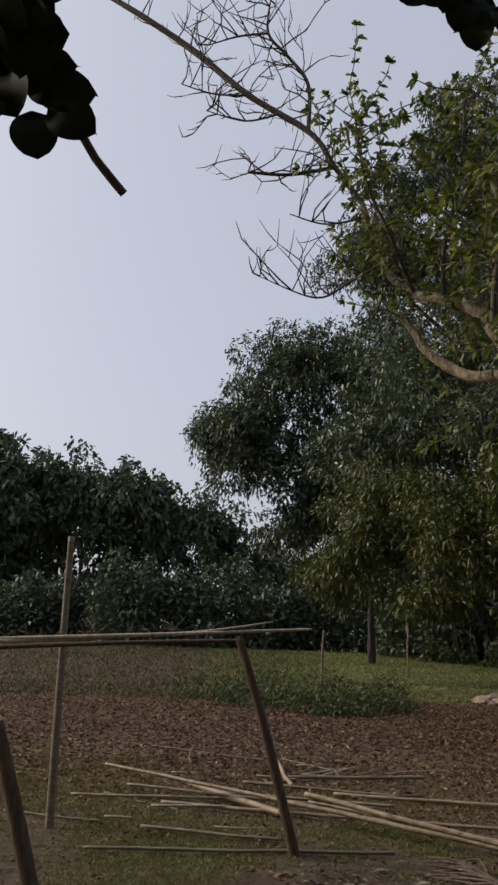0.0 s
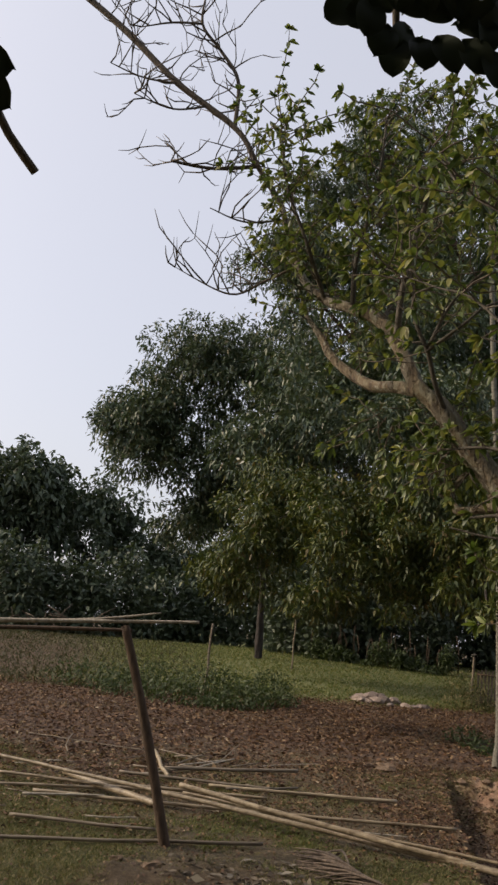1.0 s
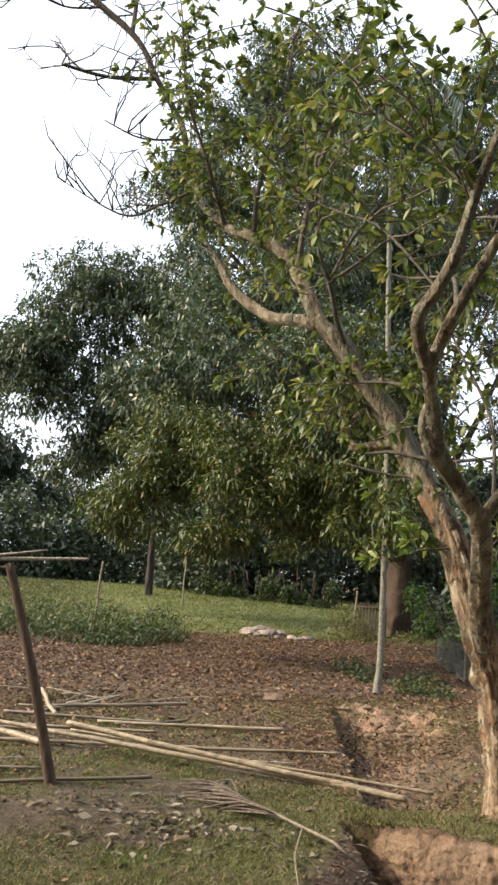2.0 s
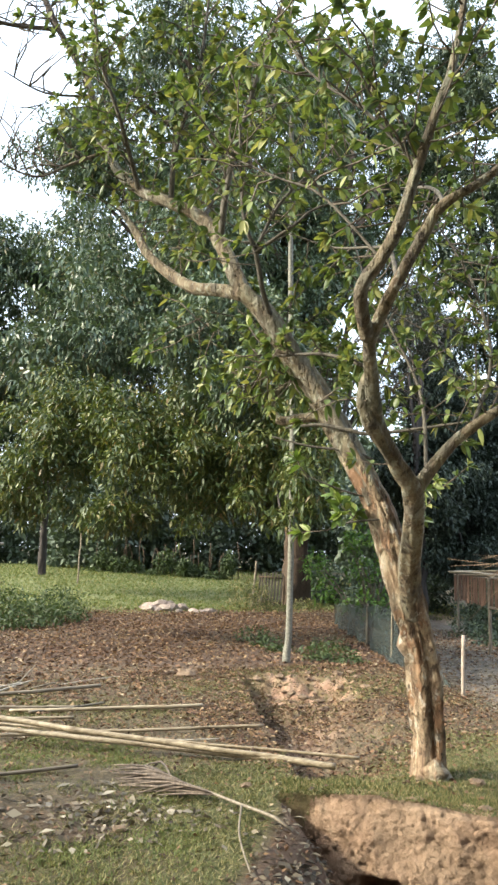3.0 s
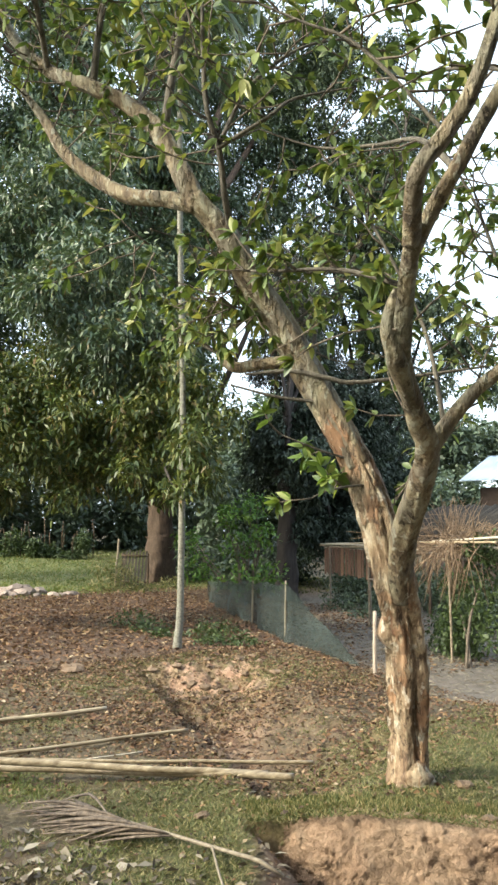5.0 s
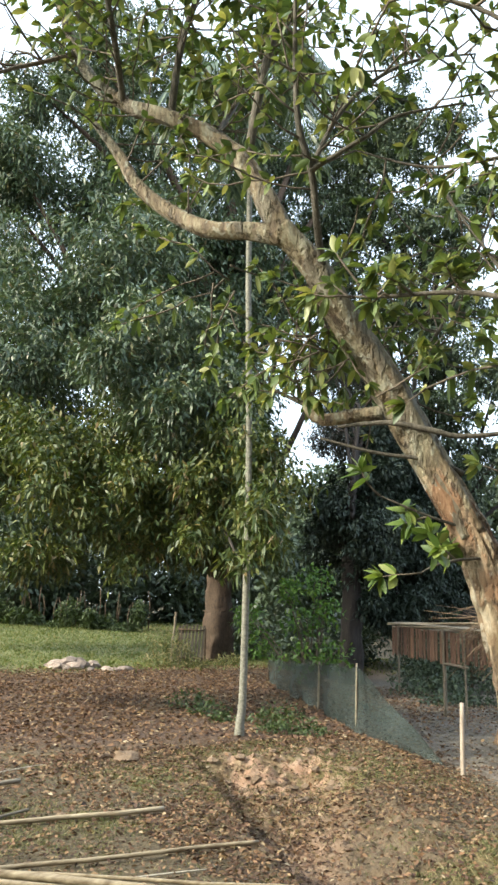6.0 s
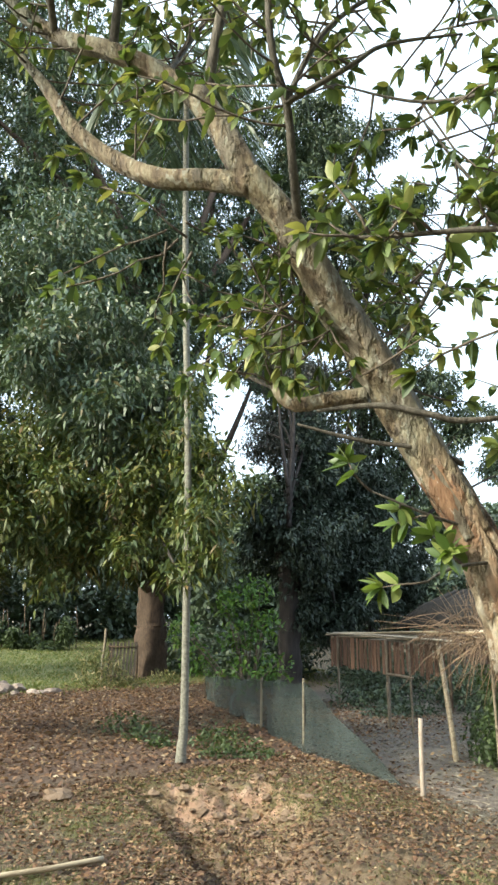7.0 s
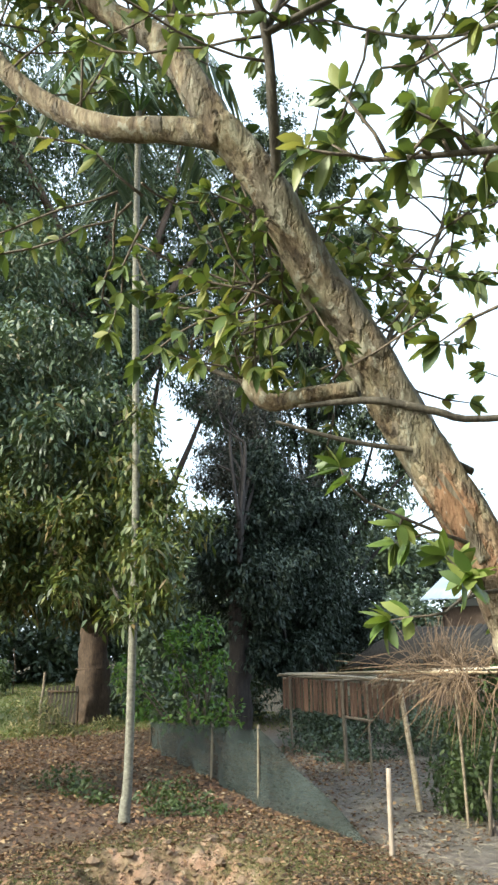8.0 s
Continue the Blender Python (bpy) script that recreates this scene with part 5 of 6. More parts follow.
    for _k in range(60):
        x = r.uniform(7.0, 9.0)
        a = pen_point(x, 1.2 + r.uniform(-0.03, 0.12), r.uniform(-0.9, 0.2))
        e = a + Vector((r.gauss(0, 0.5), r.gauss(0, 0.5), r.uniform(-0.08, 0.3)))
        brush.tube([a, a.lerp(e, 0.5) + Vector((0, 0, r.uniform(0, 0.08))), e], [0.006, 0.005, 0.002], 4, 0.4)
    for _k in range(70):
        a = Vector((10.1 + r.gauss(0, 0.16), 9.2 + r.gauss(0, 0.16), 1.05 + r.uniform(0, 0.1)))
        e = a + Vector((r.gauss(0, 0.25), r.gauss(0, 0.25), r.uniform(0.45, 0.9)))
        brush.tube([a, a.lerp(e, 0.5) + Vector((r.gauss(0, 0.03), r.gauss(0, 0.03), 0.04)), e], [0.007, 0.006, 0.003], 4, 0.4)
    for _k in range(60):
        a = pen_point(r.gauss(7.6, 0.3), 1.2 + r.uniform(0.0, 0.1), r.uniform(-0.5, 0.15))
        e = a + Vector((r.gauss(-0.1, 0.45), r.gauss(-0.1, 0.45), r.uniform(0.0, 0.35)))
        brush.tube([a, a.lerp(e, 0.5) + Vector((0, 0, r.uniform(0.02, 0.16))), e - Vector((0, 0, r.uniform(0, 0.2)))], [0.006, 0.005, 0.002], 4, 0.4)
    tagged(brush.done("brushwood", MAT["brush"], t, "dry reddish-brown brushwood hanging from the frame"), kind="stuff")


MAT["pen_wood"] = woody("dull_brown_grey_wood", (0.13, 0.1, 0.07), (0.32, 0.27, 0.2), 9.0)
MAT["reed"] = woody("rusty_brown_reed", (0.09, 0.046, 0.03), (0.2, 0.112, 0.072), 7.0, (1, 1, 0.2), 0.4)
MAT["brush"] = woody("dry_brushwood", (0.12, 0.075, 0.045), (0.32, 0.22, 0.14), 7.0)
build_pen()


# ---- netting round the garden ----
def net_cloth(nt, p):
    p.inputs["Base Color"].default_value = (0.021, 0.032, 0.031, 1)
    p.inputs["Roughness"].default_value = 0.7
    clear = nt.nodes.new("ShaderNodeBsdfTransparent")
    s = nt.nodes.new("ShaderNodeMixShader")
    folds = ramp(nt, noise_tex(nt, 2.2, 4, 0.6, (1, 1, 2.5)), [(0.3, (0.66,) * 3), (0.7, (0.84,) * 3)])
    nt.links.new(folds, s.inputs["Fac"])
    nt.links.new(clear.outputs["BSDF"], s.inputs[1])
    nt.links.new(p.outputs["BSDF"], s.inputs[2])
    nt.links.new(s.outputs["Shader"], nt.nodes["Material Output"].inputs["Surface"])


MAT["net"] = material("grey_green_netting", net_cloth)
MAT["white_post"] = woody("pale_peeled_stick", (0.26, 0.2, 0.15), (0.44, 0.37, 0.31), 9.0, (1, 1, 0.2), 0.2)


def build_net():
    t = thing("net_fence", (6.5, 9.5, -0.1), "sagging grey-green net fence on thin pale stakes round the garden", "fence")
    line = [Vector((8.6, 14.2, 0)), Vector((7.75, 12.5, 0)), Vector((6.95, 10.6, 0)), Vector((6.35, 9.1, 0)), Vector((5.95, 7.8, 0)), Vector((5.66, 6.95, 0))]
    tops = [0.36, 0.5, 0.62, 0.70, 0.2, -0.14]
    rows, cols = 9, 90
    v, f = [], []
    pts, tz = spline(line, tops, 0.12)
    for i, (p, z1) in enumerate(zip(pts, tz)):
        z0 = ground_z(p.x, p.y) - 0.03
        for k in range(rows):
            u = k / (rows - 1)
            b = 0.035 * math.sin(i * 0.45) * math.sin(u * 3.1) + 0.05 * (1 - u) ** 2 * math.sin(i * 0.8 + 1)
            v.append(Vector((p.x - 6.5 + b, p.y - 9.5 - b * 0.5, z0 + max(0.03, z1 + 0.02 * math.sin(i * 0.7) - z0) * u + 0.1)))
    n = len(pts)
    f = [(i * rows + k, (i + 1) * rows + k, (i + 1) * rows + k + 1, i * rows + k + 1) for i in range(n - 1) for k in range(rows - 1)]
    mesh_object("netting", v, f, MAT["net"], t, "translucent grey-green netting")

    def stake(x, y, top, r, mat, lab=""):
        z = ground_z(x, y)
        Shape().tube([(x, y, z - 0.2), (x + 0.01, y, (z + top) / 2), (x + 0.02, y, top)], [r, r, r * 0.92], 9, 0.15, 0.05, x).done("stake", mat, t, lab)
    stake(5.63, 6.85, 0.57, 0.022, MAT["white_post"], "pale peeled stake")
    stake(6.95, 10.6, 0.64, 0.017, MAT["pen_wood"])
    stake(8.6, 14.2, 0.3, 0.02, MAT["dark_post"])
    stake(6.35, 9.12, 0.74, 0.013, MAT["old_bamboo"])


build_net()


# ---- house behind the pen ----
def tin(nt, p):
    w = nt.nodes.new("ShaderNodeTexNoise")
    w.inputs["Scale"].default_value = 1.5
    c = ramp(nt, w.outputs["Fac"], [(0.35, (0.42, 0.50, 0.58)), (0.7, (0.62, 0.68, 0.74))])
    nt.links.new(c, p.inputs["Base Color"])
    p.inputs["Roughness"].default_value, p.inputs["Metallic"].default_value = 0.45, 0.3


MAT["tin"] = material("pale_blue_tin", tin)
MAT["mud"] = woody("brown_mud_wall", (0.09, 0.06, 0.042), (0.15, 0.105, 0.08), 2.0, (1, 1, 1), 0.3)
# near-black colour stands for the shade under the eave
MAT["thatch"] = woody("eave_shade_thatch", (0.012, 0.01, 0.008), (0.05, 0.04, 0.03), 6.0, (1, 1, 0.3), 0.8)
MAT["plaster"] = woody("dull_plaster", (0.14, 0.11, 0.085), (0.2, 0.165, 0.13), 1.5, (1, 1, 1), 0.2)


def build_house():
    t = thing("house", (19.4, 13.0, -0.3), "low mud house with pale blue tin roof and dark thatched lean-to", "house")
    front = Vector((0.34, -0.94, 0)).normalized()
    back = Vector((0.94, 0.34, 0)).normalized()
    c0 = Vector((18.2, 14.3, -0.3))

    def slab(name, origin, du, dv, h, thick, mat, label=""):
        """A wall panel along du, h high."""
        m = Matrix((( *du.normalized(), 0), (*dv.normalized(), 0), (0, 0, 1, 0), (0, 0, 0, 1))).transposed()
        m.translation = origin + du * 0.5 + Vector((0, 0, h / 2))
        Shape().box(m, (du.length, thick, h)).done(name, mat, t, label, smooth=False)
    slab("wall", c0, front * 7.0, back, 2.95, 0.22, MAT["mud"])
    slab("wall", c0 + back * 0.12, back * 4.6, front, 2.95, 0.22, MAT["mud"])
    slab("wall", c0 + back * 4.8, front * 7.0, back, 2.95, 0.22, MAT["mud"])
    slab("wall", c0 + front * 7.0 + back * 0.12, back * 4.6, front, 2.95, 0.22, MAT["mud"])
    slab("ledge", c0 - back * 0.2, front * 7.0, back, 1.2, 0.2, MAT["plaster"], "pale plastered lower wall")
    # corrugated roof sheets, sloping up from the eave
    for k in range(8):
        s = Shape()
        n = 10
        o = c0 - front * 0.5 - back * 0.6 + front * 1.0 * k + Vector((0, 0, 3.12 + 0.004 * (k % 2)))
        for i in range(n + 1):
            for j in range(2):
                s.v.append(o + front * (1.03 * i / n) + back * 3.2 * j + Vector((0, 0, 0.95 * j + 0.02 * math.sin(i * math.pi))))
                s.v.append(s.v[-1] + Vector((0, 0, 0.018 + 0.025 * (i % 2))))
        for i in range(n):
            a = i * 4
            s.f += [(a + 1, a + 5, a + 7, a + 3), (a, a + 2, a + 6, a + 4), (a, a + 4, a + 5, a + 1), (a + 2, a + 3, a + 7, a + 6)]
        s.done("roof_sheet", MAT["tin"], t, smooth=False)
    for k in range(8):
        s = Shape()
        o = c0 - front * 0.5 + back * 2.6 + front * 1.0 * k
        m = Matrix(((*front, 0), (*(back * 0.93 + Vector((0, 0, -0.37))), 0), (0, 0, 1, 0), (0, 0, 0, 1))).transposed()
        m.translation = o + front * 0.5 + back * 1.5 + Vector((0, 0, 3.5))
        s.box(m, (1.02, 3.3, 0.02)).done("roof_sheet", MAT["tin"], t, smooth=False)
    # thatched lean-to on the near side
    eave_a, eave_b = Vector((13.9, 14.2, 1.25)), Vector((17.5, 10.6, 1.3))
    ridge_a, ridge_b = Vector((15.3, 13.6, 2.0)), Vector((18.6, 10.9, 2.1))
    s = Shape()
    r = random.Random(4)
    for k in range(90):
        u = (k + 0.5) / 90
        a, b = ridge_a.lerp(ridge_b, u), eave_a.lerp(eave_b, u)
        b = b + (b - a) * r.uniform(-0.03, 0.12)
        s.tube([a + Vector((0, 0, r.uniform(-0.03, 0.05))), a.lerp(b, 0.5) + Vector((0, 0, 0.05)), b], [0.05, 0.05, 0.02], 5, 0.6)
    tagged(s.done("thatch", MAT["thatch"], t, "sagging thatch of the lean-to, coloured dark as its shaded underside"), kind="stuff")
    for u in (0.05, 0.5, 0.95):
        b = eave_a.lerp(eave_b, u) + Vector((0.25, 0.1, 0))
        Shape().tube([(b.x, b.y, -0.5), (b.x, b.y, b.z)], [0.06, 0.05], 8, 0.5, 0.05).done("post", MAT["dark_post"], t)
    slab("partition", Vector((14.6, 13.55, -0.35)), Vector((3.2, -2.9, 0)), back, 1.5, 0.12, MAT["mud"])


build_house()


# ---- hutch and stake fence by the big trunk ----
# old grey slats, with the shade by the trunk put into their colour
MAT["crate"] = woody("shaded_grey_slat", (0.028, 0.022, 0.017), (0.085, 0.07, 0.055), 8.0)
def build_hutch():
    t = thing("hutch", (8.85, 18.35, 0.0), "small weathered slatted crate leaning by the big trunk", "crate")
    a, b = Vector((8.98, 18.55, 0)), Vector((9.46, 18.2, 0))
    d = (b - a).normalized()
    q = Vector((-d.y, d.x, 0))
    for k in range(8):
        p = a.lerp(b, k / 7)
        z = ground_z(p.x, p.y)
        m = Matrix.Translation(p + Vector((0, 0, z + 0.45))) @ Matrix.Rotation(math.atan2(d.y, d.x), 4, "Z") @ Matrix.Rotation(0.06, 4, "Y")
        Shape().box(m, (0.055, 0.02, 0.85 + 0.04 * (k % 3))).done("slat", MAT["crate"], t, smooth=False)
    for h in (0.15, 0.8):
        Shape().tube([a + Vector((-0.03, 0, h)) - q * 0.03, b + Vector((0.03, 0, h - 0.03)) - q * 0.03], [0.018, 0.018], 7, 0.3).done("batten", MAT["dark_post"], t)
    for p in (a, b):
        w = p + q * 0.5
        Shape().tube([(w.x, w.y, -0.1), (w.x, w.y, 0.82)], [0.03, 0.028], 7, 0.3).done("post", MAT["dark_post"], t)
        Shape().tube([p + Vector((0, 0, 0.82)), w + Vector((0, 0, 0.8))], [0.02, 0.02], 7, 0.3).done("batten", MAT["dark_post"], t)
    s = pole("stake", (8.82, 18.62, -0.15), (8.9, 18.6, 1.2), 0.055, 0.05, MAT["old_bamboo"], "pale bamboo stake standing beside the crate", "stake", "")
    return s


build_hutch()


def build_stakes():
    t = thing("stake_fence", (9.5, 27.5, 0.5), "row of thin grey stakes at the far edge of the grass", "fence")
    r = random.Random(17)
    for k in range(24):
        u = k / 23
        x, y = 7.3 + 4.6 * u + r.uniform(-0.1, 0.1), 29.2 - 3.0 * u + r.uniform(-0.1, 0.1)
        h, g = r.uniform(0.8, 1.4), ground_z(x, y)
        Shape().tube([(x, y, g - 0.1), (x + r.uniform(-0.06, 0.06), y, g + h * 0.6), (x + r.uniform(-0.12, 0.12), y, g + h)], [0.018, 0.017, 0.012], 6, 0.5).done("stake", MAT["dark_post"], t)
    for x, y, h in ((1.9, 16.9, 1.5), (5.6, 25.0, 1.9)):
        pole("stake", (x, y, -0.1), (x + 0.05, y, h), 0.03, 0.025, MAT["old_bamboo"], "lone pale stake standing in the grass", "stake", "lone stakes", knots=False)


build_stakes()


# ---- stones, clods ----
def stone_mesh(seed, mat):
    r = random.Random(seed)
    bm = bmesh.new()
    bmesh.ops.create_icosphere(bm, subdivisions=2, radius=1.0)
    off = Vector((r.uniform(0, 50), r.uniform(0, 50), r.uniform(0, 50)))
    for v in bm.verts:
        v.co *= 1 + 0.5 * noise.noise(v.co * 1.4 + off) + 0.45 * noise.noise(v.co * 2.6 + off)
        v.co.z *= 0.62
    me = bpy.data.meshes.new("stone")
    bm.to_mesh(me)
    bm.free()
    me.materials.append(mat)
    return me


MAT["stone"] = woody("pale_stone", (0.2, 0.155, 0.135), (0.46, 0.37, 0.32), 4.0, (1, 1, 1), 0.6)
MAT["clod"] = woody("dry_earth_clod", (0.17, 0.11, 0.065), (0.30, 0.21, 0.14), 5.0, (1, 1, 1), 0.8)


def build_stones():
    r = random.Random(41)
    me = [stone_mesh(k, MAT["stone"]) for k in range(4)]
    for x, y, s, hx in [(6.05 + r.gauss(0, 0.26), 17.8 + r.gauss(0, 0.16), r.uniform(0.07, 0.16), r.uniform(1.0, 1.7)) for _k in range(16)] + [(6.7 + r.gauss(0, 0.2), 17.1 + r.gauss(0, 0.08), r.uniform(0.06, 0.1), 1.9) for _k in range(6)] + [(6.0, 17.85, 0.24, 1.3), (6.2, 17.8, 0.21, 1.4), (5.75, 17.95, 0.16, 1.3)]:
        ob = new("stone", me[r.randrange(4)])
        ob.matrix_basis = Matrix.Translation((x, y, ground_z(x, y) + s * 0.35)) @ Matrix.Rotation(r.uniform(0, 3), 4, "Z") @ Matrix.Diagonal((s * hx, s, s, 1))
        tagged(ob, "pale whitish stone in a heap among dead leaves", "stone", "heap of pale stones")
    cl = [stone_mesh(k + 9, MAT["clod"]) for k in range(4)]
    spots = [(3.05, 8.5, 0.10), (2.9, 8.65, 0.05), (1.9, 7.0, 0.03), (2.3, 6.3, 0.025), (2.55, 4.35, 0.025), (1.9, 4.5, 0.03), (2.75, 5.2, 0.03), (1.0, 4.1, 0.03), (0.3, 4.6, 0.05), (0.1, 4.8, 0.035),
             (2.2, 4.02, 0.06), (2.35, 3.85, 0.05), (2.5, 3.62, 0.06), (2.1, 3.85, 0.07), (2.7, 3.55, 0.05), (3.0, 3.4, 0.06), (3.4, 8.0, 0.025), (3.9, 7.7, 0.03), (4.3, 7.8, 0.035), (3.7, 7.2, 0.02)]
    for _k in range(40):
        spots.append((r.uniform(2.0, 4.3), r.uniform(3.2, 3.95), r.uniform(0.015, 0.045)))
    for _k in range(46):
        a, o = r.gauss(3.9, 0.25), r.uniform(0.2, 1.4)
        spots.append((2.18 + a * 0.35 + o * 0.937, 4.42 + a * 0.937 - o * 0.35, r.uniform(0.015, 0.05)))
    for x, y, s in spots:
        ob = new("earth_clod", cl[r.randrange(4)])
        ob.matrix_basis = Matrix.Translation((x, y, ground_z(x, y) + s * 0.25)) @ Matrix.Rotation(r.uniform(0, 3), 4, "Z") @ Matrix.Diagonal((s * r.uniform(1, 1.5), s, s, 1))
        tagged(ob, "dry tan clod of earth lying on the soil", "clod", "earth clods")


build_stones()


# ---- dried frond by the pit ----
MAT["dead_frond"] = woody("dead_frond_blade", (0.05, 0.036, 0.028), (0.22, 0.17, 0.13), 9.0)


def build_frond():
    r = random.Random(12)
    t = thing("dry_palm_frond", (1.6, 4.2, 0), "dried grey-brown palm frond lying across the pit's edge", "palm frond")
    mid = [(1.83, 3.81), (1.78, 3.9), (1.69, 4.09), (1.60, 4.33), (1.53, 4.55), (1.45, 4.80)]
    pts = [Vector((x, y, ground_z(x, y) + z)) for (x, y), z in zip(mid, (0.05, 0.045, 0.05, 0.055, 0.06, 0.06))]
    line, _ = spline(pts, [0] * 6, 0.02)
    Shape().tube(pts, [0.006, 0.01, 0.009, 0.008, 0.007, 0.004], 8, 0.06, 0.1).done("stem", MAT["old_bamboo"], t)
    fan = [Vector((x, y, 0)) for x, y in ((1.42, 5.08), (1.32, 5.12), (1.2, 5.1), (1.18, 4.98), (1.2, 4.84), (1.22, 4.72), (1.28, 4.58))]
    edge, _ = spline(fan, [0] * 7, 0.02)
    n = 34
    for k in range(n):
        v = k / (n - 1)
        a = line[int((0.92 - 0.42 * v) * (len(line) - 1))]
        e = edge[int(v * (len(edge) - 1))] + Vector((r.gauss(0, 0.03), r.gauss(0, 0.03), 0))
        e = a.lerp(e, r.uniform(0.8, 1.05))
        m = a.lerp(e, 0.5) + Vector((r.gauss(0.015, 0.012), r.gauss(0.015, 0.012), 0))
        zs = [ground_z(p.x, p.y) + h for p, h in ((m, r.uniform(0.03, 0.09)), (e, r.uniform(0.008, 0.05)))]
        w = r.uniform(0.006, 0.011)
        Shape().tube([a, (m.x, m.y, zs[0]), (e.x, e.y, zs[1])], [0.004, w, 0.002], 5, 0.08).done("leaflet", MAT["dead_frond"], t)
    pole("stick", (1.69, 4.1, ground_z(1.69, 4.1) + 0.05), (1.40, 3.4, ground_z(1.4, 3.4) + 0.02), 0.006, 0.004, MAT["old_bamboo"], "thin crooked stick on the pit's slope", "stick", "", knots=False, bend=0.05)
    pole("stick", (2.4, 3.3, ground_z(2.4, 3.3) + 0.02), (2.75, 2.95, ground_z(2.75, 2.95) + 0.04), 0.006, 0.004, MAT["bamboo"], "pale thin stick lying in the pit", "stick", "", knots=False)


build_frond()


# ---- shrubs and weeds ----
def shrub(place, label, blobs, count, length, width, mat, stems=5, seed=3, name="shrub"):
    r = random.Random(seed)
    t = thing(name, place, label, "shrub" if name == "shrub" else "weeds")
    x, y, z = place
    for k in range(stems):
        b = blobs[k % len(blobs)]
        e = Vector((b[0] + r.uniform(-0.3, 0.3) * b[3], b[1] + r.uniform(-0.3, 0.3) * b[4], b[2] + b[5] * 0.3))
        s = Vector((x + r.uniform(-0.15, 0.15), y + r.uniform(-0.15, 0.15), z - 0.05))
        Shape().tube([s, s.lerp(e, 0.5) + Vector((r.uniform(-0.1, 0.1), 0, 0.1)), e], [0.025, 0.018, 0.006], 6, 0.2).done("stem", MAT["twig"], t)
    g = np.random.default_rng(seed)
    P = np.concatenate([np.array(b[:3]) + unit(g.normal(size=(int(count / len(blobs)), 3))) * (0.4 + 0.6 * g.random((int(count / len(blobs)), 1))) * np.array(b[3:6]) for b in blobs])
    P = P[P[:, 2] > height(P[:, 0], P[:, 1]) + 0.01]
    n = len(P)
    D = g.normal(size=(n, 3)) + np.array([[0, 0, 0.2]])
    v, f = leaves(P, D, g.uniform(0.7, 1.2, n) * length, g.uniform(0.8, 1.2, n) * width, 0.3, lean=length > 0.2)
    tagged(mesh_object("foliage", v - np.array(place), f, mat, t), kind="stuff")


shrub((9.2, 13.7, -0.05), "loose bright-green shrub behind the net", [(9.0, 13.7, 1.1, 0.45, 0.45, 0.35), (9.45, 13.5, 1.3, 0.35, 0.4, 0.4), (9.3, 13.6, 1.9, 0.45, 0.45, 0.35), (8.9, 13.6, 0.45, 0.5, 0.5, 0.4), (9.6, 13.5, 0.5, 0.5, 0.5, 0.35), (8.8, 13.8, 1.7, 0.3, 0.3, 0.3), (8.5, 14.3, 0.7, 0.4, 0.4, 0.4), (8.3, 14.5, 1.2, 0.35, 0.35, 0.35)], 1500, 0.12, 0.05, MAT["bush_leaf"], 16)
shrub((5.2, 10.8, 0), "low patch of green weeds near the palm", [(5.2, 10.7, 0.02, 0.3, 0.3, 0.22), (5.35, 11.4, 0.02, 0.35, 0.4, 0.26), (5.1, 10.2, 0.0, 0.25, 0.2, 0.12)], 900, 0.07, 0.03, MAT["weed_leaf"], 0, 5, "weeds")
shrub((5.4, 9.6, 0), "creeping green weeds at the palm's foot", [(5.3, 9.3, 0.0, 0.3, 0.25, 0.09), (5.7, 9.5, 0.0, 0.4, 0.3, 0.13), (6.0, 10.2, 0.0, 0.35, 0.4, 0.2), (5.6, 9.9, 0.0, 0.4, 0.3, 0.14), (5.5, 8.9, 0.0, 0.3, 0.25, 0.1)], 1800, 0.06, 0.028, MAT["weed_leaf"], 0, 6, "weeds")
shrub((3.0, 15.5, 0), "rank dark-green weeds at the edge of the field", [(1.2, 14.8, 0.1, 0.9, 0.7, 0.45), (2.3, 14.8, 0.1, 0.8, 0.6, 0.45), (3.1, 15.4, 0.05, 0.6, 0.6, 0.35), (2.0, 16.4, 0.2, 0.9, 0.8, 0.5), (3.4, 17.4, 0.15, 0.8, 0.8, 0.45), (0.2, 15.6, 0.1, 0.8, 0.7, 0.4), (-0.6, 17.2, 0.15, 1.0, 0.8, 0.5), (0.8, 18.4, 0.2, 1.0, 0.8, 0.45), (2.0, 14.2, 0.0, 0.9, 0.5, 0.3)], 9500, 0.10, 0.032, MAT["weed_leaf"], 0, 7, "weeds")
shrub((8.6, 17.4, 0), "dry grassy weeds beside the crate", [(8.1, 17.8, 0.3, 0.4, 0.4, 0.6), (8.55, 17.7, 0.25, 0.4, 0.3, 0.5), (8.8, 17.4, 0.0, 0.5, 0.3, 0.2), (9.9, 17.6, 0.05, 0.5, 0.4, 0.2)], 2200, 0.16, 0.02, MAT["grass"], 0, 8, "weeds")
shrub((7.6, 7.0, -0.3), "leafy green creeper over the pen's corner", [(7.75, 7.0, 0.75, 0.3, 0.4, 0.5), (7.95, 7.4, 0.2, 0.35, 0.45, 0.45), (7.5, 6.7, 1.2, 0.3, 0.35, 0.2), (8.1, 7.7, -0.1, 0.3, 0.4, 0.3), (7.5, 6.4, 0.3, 0.4, 0.4, 0.6), (8.3, 7.7, 0.25, 0.35, 0.4, 0.4), (8.7, 8.2, 0.05, 0.4, 0.4, 0.35), (8.5, 7.9, 0.65, 0.3, 0.35, 0.3)], 5600, 0.075, 0.034, MAT["weed_leaf"], 2, 9)
